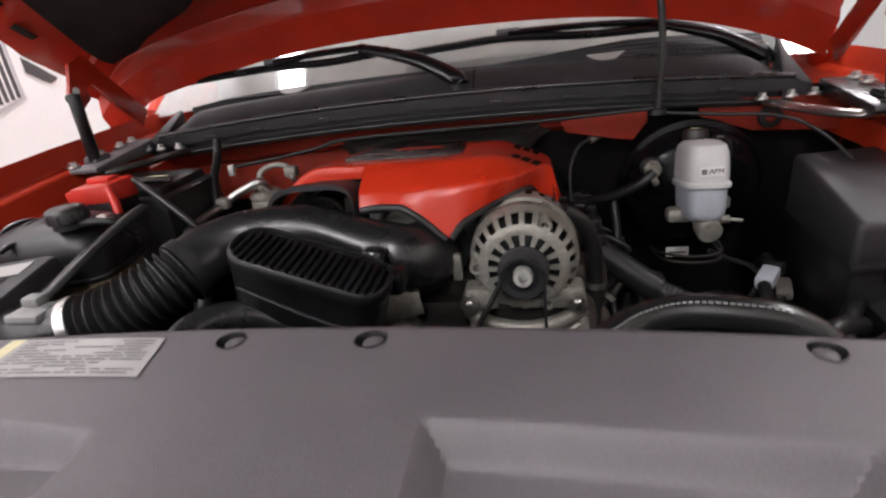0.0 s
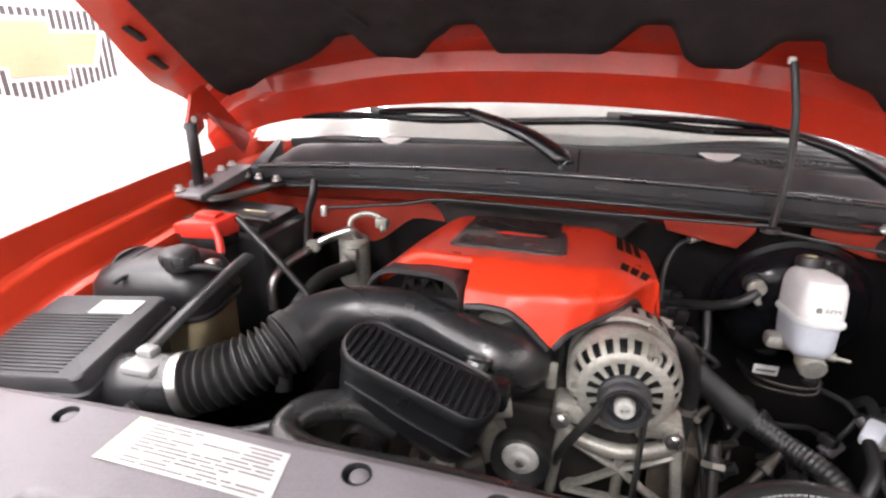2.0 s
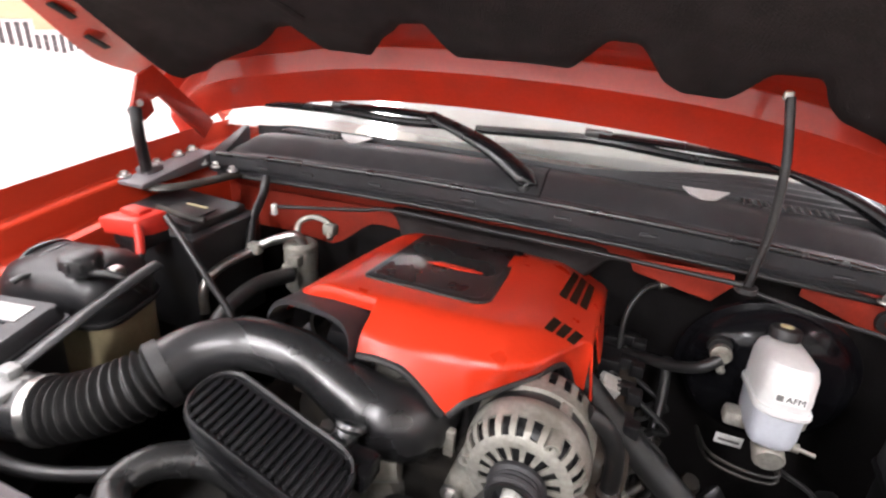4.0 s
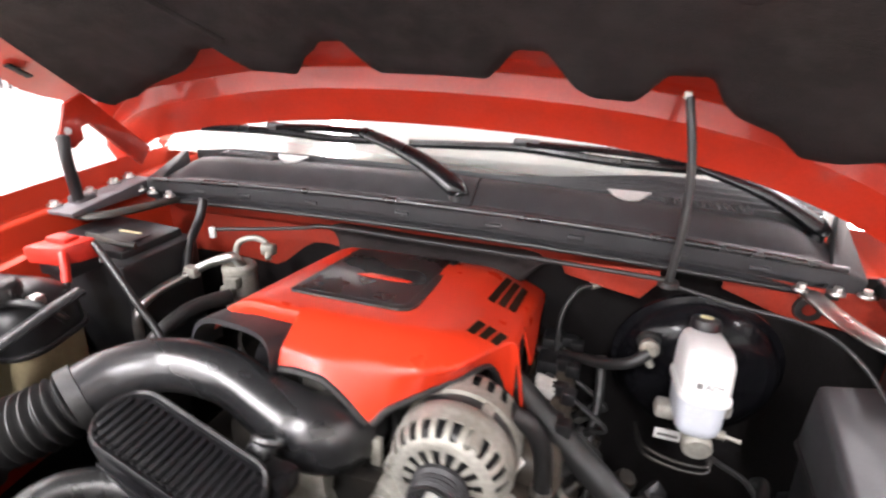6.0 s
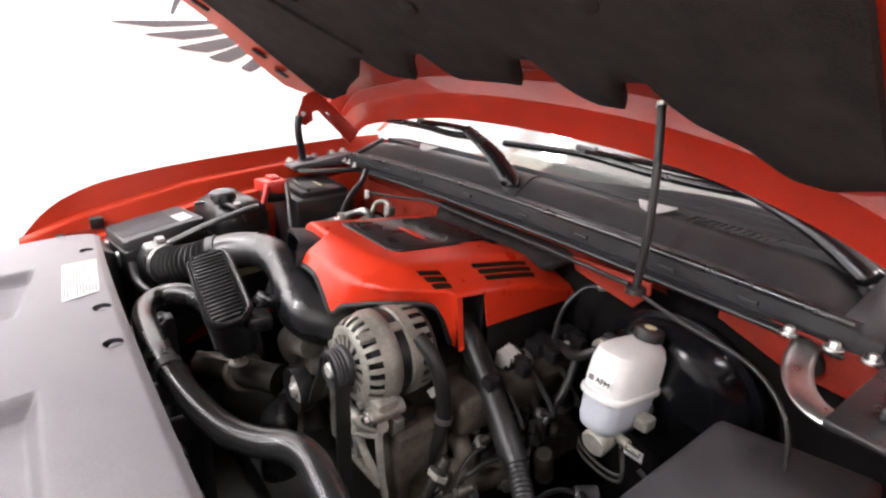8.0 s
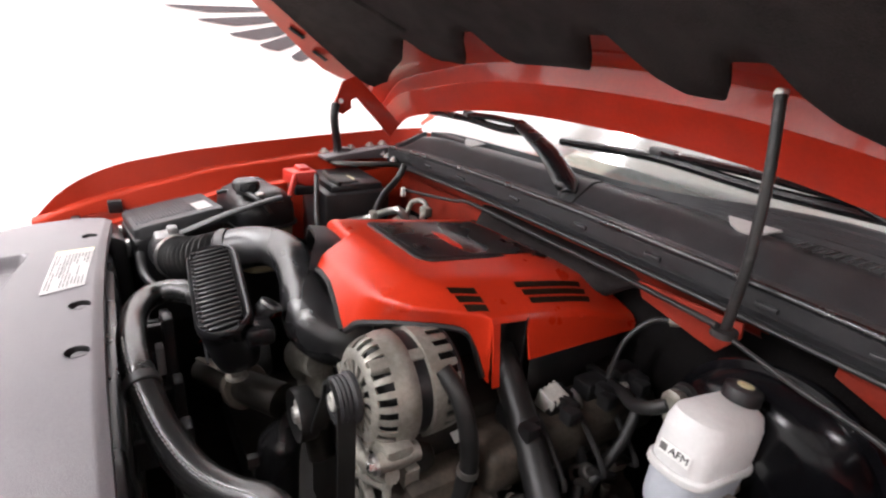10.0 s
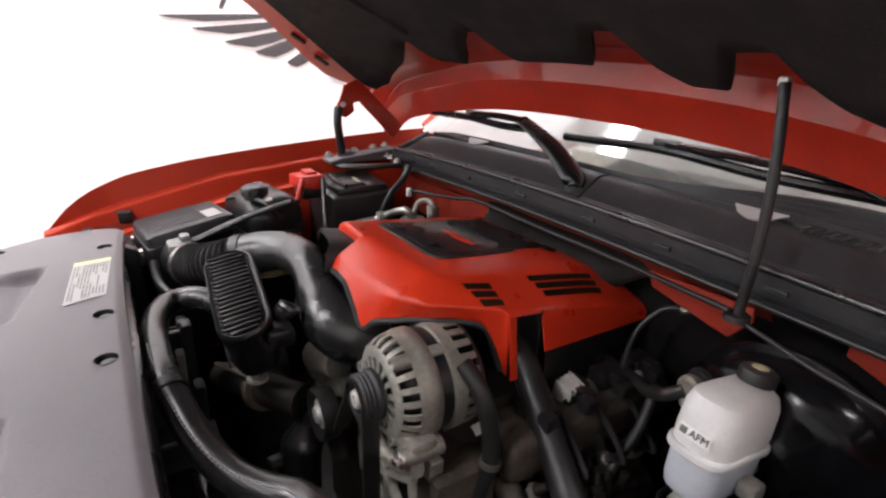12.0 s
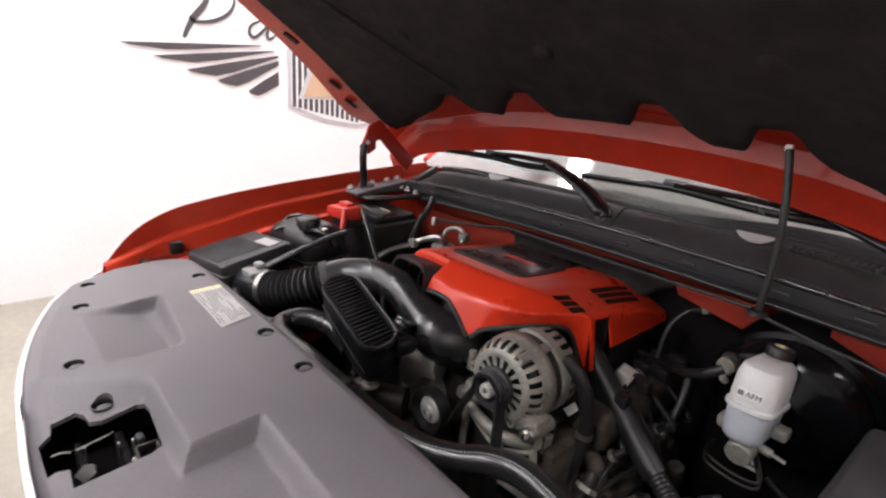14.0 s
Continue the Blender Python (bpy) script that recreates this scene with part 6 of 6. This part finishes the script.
# ---- red firewall corner and small clutter low in the bay ----
part("firewall_corner", prism([(0.238, 1.112), (0.40, 1.118), (0.402, 1.098), (0.376, 1.064), (0.345, 1.070), (0.25, 1.088)], 0.006, Matrix(((1, 0, 0, 0), (0, 0, 1, 0.994), (0, 1, 0, 0), (0, 0, 0, 1))), 0.002), RED_BAY_SHADED, truck)
plug = thing("coil_plug", (0.255, 0.835, 0.93), "ridged bright metal connector with steel clips beside the cover", "connector")
part("body", block(0, 0, 0, 0.024, 0.034, 0.05, 0.004, Matrix.Translation((0.243, 0.843, 0.945)) @ pose(0, 0, 0, 12, 18, 8)), HUB_METAL, plug)
for i in range(4):
    part("rib", block(0, -0.0135 + 0.009 * i, 0.002, 0.031, 0.0035, 0.046, 0.001, Matrix.Translation((0.244, 0.843, 0.945)) @ pose(0, 0, 0, 12, 18, 8), 1), HUB_METAL, plug)
part("clip", tube([(0.250, 0.876, 0.957), (0.260, 0.884, 0.945), (0.266, 0.889, 0.915)], 0.0055, 8, 4), STEEL, plug, "bright steel clip")
part("retainer", block(0, 0, 0, 0.012, 0.020, 0.012, 0.003, Matrix.Translation((0.258, 0.872, 0.905)) @ pose(0, 0, 0, 20, 10, 30)), HUB_METAL, plug)
coil_row = "coil wiring beside the cover"
for cx_, cy_, cz_ in ((0.246, 0.945, 0.948), (0.250, 0.985, 0.944)):
    cp = thing("coil_wire", (cx_, cy_, cz_), "black coil lead with dull metal boot ring", "wire", coil_row)
    part("boot", tube([(cx_, cy_, cz_), (cx_ + 0.014, cy_ - 0.006, cz_ - 0.004), (cx_ + 0.026, cy_ - 0.012, cz_ - 0.022)], 0.0085, 12, 6), RUBBER, cp)
    part("ring", tube([(cx_ + 0.010, cy_ - 0.004, cz_ - 0.002), (cx_ + 0.016, cy_ - 0.007, cz_ - 0.006)], 0.0105, 14, 2), HUB_METAL, cp)
    part("lead", tube([(cx_ + 0.026, cy_ - 0.012, cz_ - 0.022), (cx_ + 0.040, cy_ - 0.022, cz_ - 0.055), (cx_ + 0.036, cy_ - 0.035, cz_ - 0.10), (cx_ + 0.02, cy_ - 0.05, cz_ - 0.14)], 0.0055, 10, 8), RUBBER, cp)
run("coil_loom", [(0.268, 0.862, 0.905), (0.292, 0.868, 0.885), (0.302, 0.872, 0.85), (0.298, 0.875, 0.80), (0.28, 0.88, 0.74)], 0.0085, RUBBER, "black taped loom falling from the coil plug", "wire", group=coil_row)
for bx, by, bz in ((0.310, 0.865, 0.858), (0.310, 0.933, 0.849), (0.305, 0.795, 0.862)):
    bt = thing("spark_plug_boot", (bx, by, bz - 0.05), "bright steel heat sleeve on a black spark plug boot", "plug boot", "spark plug boots")
    bm_ = Matrix.Translation((bx, by, bz)) @ pose(0, 0, 0, 18, 38, 10)
    part("sleeve", lathe(((0.006, 0.020), (0.010, 0.019), (0.0125, 0.015), (0.013, 0.010), (0.0125, 0.008), (0.013, 0.004), (0.013, -0.012), (0.015, -0.014), (0.015, -0.022), (0.012, -0.023)), 20, bm_), STEEL, bt)
    part("neck", lathe(((0, 0.036), (0.006, 0.035), (0.007, 0.018), (0.007, -0.05), (0, -0.05)), 14, bm_), RUBBER, bt)
    part("lead", tube([tuple(bm_ @ Vector((0, 0, 0.032))), tuple(bm_ @ Vector((0.006, 0.0, 0.055))), (bx - 0.02, by + 0.004, bz + 0.072), (bx - 0.045, by + 0.006, bz + 0.085)], 0.0045, 8, 6), RUBBER, bt)
# dusty exhaust casting and bracket plates below the coils
manifold = thing("exhaust_manifold", (0.30, 0.82, 0.74), "dusty brown cast exhaust manifold below the coils", "manifold")
part("log", tube([(0.285, 0.68, 0.80), (0.30, 0.76, 0.785), (0.305, 0.86, 0.775), (0.30, 0.98, 0.76)], 0.030, 16, 8), DUSTY_METAL, manifold)
for py in (0.72, 0.80, 0.88, 0.95):
    part("runner", tube([(0.255, py, 0.85), (0.28, py, 0.835), (0.30, py + 0.004, 0.80)], 0.019, 12, 6), DUSTY_METAL, manifold)
    bolt((0.272, py + 0.032, 0.858), manifold, STEEL, 0.006, 0.010, pose(0, 0, 0, 0, 50, 0))
tag = thing("hose_tag", (0.234, 0.694, 0.938), "small pale paper tag on a hose", "tag")
part("tag_sheet", prism([(-0.009, -0.012), (0.006, -0.014), (0.010, 0.006), (-0.004, 0.012)], 0.0012, Matrix.Translation((0.236, 0.690, 0.938)) @ pose(0, 0, 0, 62, 30, 12), 0.0003), LABEL_WHITE, tag)
rng2 = random.Random(11)
low = "small fittings low in the bay"
for i in range(16):
    px, py, pz = rng2.uniform(0.27, 0.42), rng2.uniform(0.62, 0.92), rng2.uniform(0.78, 0.87)
    f = thing("pipe_fitting", (px, py, pz), "dull metal pipe fitting low in the engine bay", "fitting", low)
    turn = Matrix.Translation((px, py, pz)) @ pose(0, 0, 0, rng2.uniform(-50, 50), rng2.uniform(-50, 50), rng2.uniform(0, 180))
    r = rng2.uniform(0.007, 0.013)
    part("body", lathe(((0, 0.03), (r * 0.7, 0.03), (r * 0.8, 0.014), (r, 0.012), (r, -0.004), (r * 0.7, -0.006), (r * 0.6, -0.05)), 14, turn), (DARK_STEEL, BLACK_PLASTIC)[i % 2], f)
    part("nut", lathe(((r * 0.8, 0.006), (r * 1.4, 0.005), (r * 1.4, -0.003), (r * 0.8, -0.004)), 6, turn), (ALUMINIUM, DARK_STEEL, DARK_STEEL)[i % 3], f)
for i in range(4):
    x0, y0 = 0.27 + 0.016 * i, rng2.uniform(0.60, 0.7)
    run("loom_wire", [(x0, y0, 0.76), (x0 + rng2.uniform(-0.02, 0.03), y0 + 0.09, 0.83 + rng2.uniform(-0.02, 0.03)), (x0 + rng2.uniform(0, 0.05), y0 + 0.19, 0.84), (x0 + 0.03, y0 + 0.27, 0.83)], rng2.uniform(0.003, 0.006), RUBBER, "thin black loom wire low in the engine bay", "wire", 8, group="loom wires")

part("hinge_bracket", prism([(0.50, 1.095), (0.60, 1.06), (0.76, 1.05), (0.76, 1.115), (0.50, 1.125)], 0.005, Matrix(((1, 0, 0, 0), (0, 0, 1, 1.02), (0, 1, 0, 0), (0, 0, 0, 1))), 0.002), RED_BAY_SHADED, truck)
part("bracket_grommet", lathe(((0.010, 0.006), (0.020, 0.005), (0.022, 0.0)), 20, toward_front(0.625, 1.016, 1.085)), RUBBER, truck)

# ---- wiring and connectors before the fuse box ----
loom = "wiring before the fuse box"
ca = thing("wire_connector", (0.532, 0.72, 0.88), "pale bluish plastic connector on a black loom", "connector", loom)
part("body", block(0, 0, 0, 0.026, 0.044, 0.022, 0.005, Matrix.Translation((0.532, 0.72, 0.895)) @ pose(0, 0, 0, 10, 0, -35)), BLUISH_PLASTIC, ca)
part("collar", block(0, 0.026, 0, 0.03, 0.012, 0.026, 0.004, Matrix.Translation((0.532, 0.72, 0.895)) @ pose(0, 0, 0, 10, 0, -35)), BLACK_PLASTIC, ca)
run("loom_branch", [(0.545, 0.74, 0.897), (0.560, 0.79, 0.892), (0.575, 0.84, 0.875), (0.58, 0.88, 0.84)], 0.008, RUBBER, "black taped wiring branch by the fuse box", "wire", group=loom)
run("loom_branch", [(0.520, 0.70, 0.892), (0.509, 0.65, 0.885), (0.495, 0.625, 0.86), (0.485, 0.60, 0.81)], 0.009, RUBBER, "black taped wiring branch by the fuse box", "wire", group=loom)
run("lower_hose", [(0.53, 0.50, 0.84), (0.545, 0.535, 0.878), (0.568, 0.573, 0.892), (0.60, 0.62, 0.898), (0.635, 0.665, 0.898), (0.655, 0.70, 0.88)], 0.012, RUBBER, "black hose curving towards the fuse box", "hose")
cap = thing("round_plug", (0.616, 0.53, 0.85), "grey round plug with bright rim by headlamp", "plug")
part("body", lathe(((0, 0.022), (0.014, 0.022), (0.018, 0.016), (0.022, 0.012), (0.022, -0.05)), 22, Matrix.Translation((0.616, 0.53, 0.862)) @ pose(0, 0, 0, 25, -10, 0)), SHIELD_GREY, cap)
part("centre", lathe(((0, 0.026), (0.007, 0.026), (0.009, 0.022)), 14, Matrix.Translation((0.616, 0.53, 0.862)) @ pose(0, 0, 0, 25, -10, 0)), STEEL, cap)
rng3 = random.Random(23)
for i in range(12):
    px, py, pz = rng3.uniform(0.40, 0.63), rng3.uniform(0.56, 0.86), rng3.uniform(0.79, 0.86)
    t_ = thing("loom_plug", (px, py, pz), "small dark plug on the loom low in bay", "connector", "loom plugs")
    m = Matrix.Translation((px, py, pz)) @ pose(0, 0, 0, rng3.uniform(-40, 40), rng3.uniform(-40, 40), rng3.uniform(0, 180))
    part("body", block(0, 0, 0, rng3.uniform(0.016, 0.03), rng3.uniform(0.02, 0.04), 0.018, 0.004, m), (BLACK_PLASTIC, BLACK_PLASTIC, SHIELD_GREY, ALUMINIUM)[i % 4], t_)
    part("tail", tube([m @ Vector((0, 0.015, 0)), m @ Vector((0.008, 0.04, -0.004)), m @ Vector((0.0, 0.07, -0.02)), m @ Vector((-0.02, 0.10, -0.03))], 0.0045, 8, 5), RUBBER, t_)
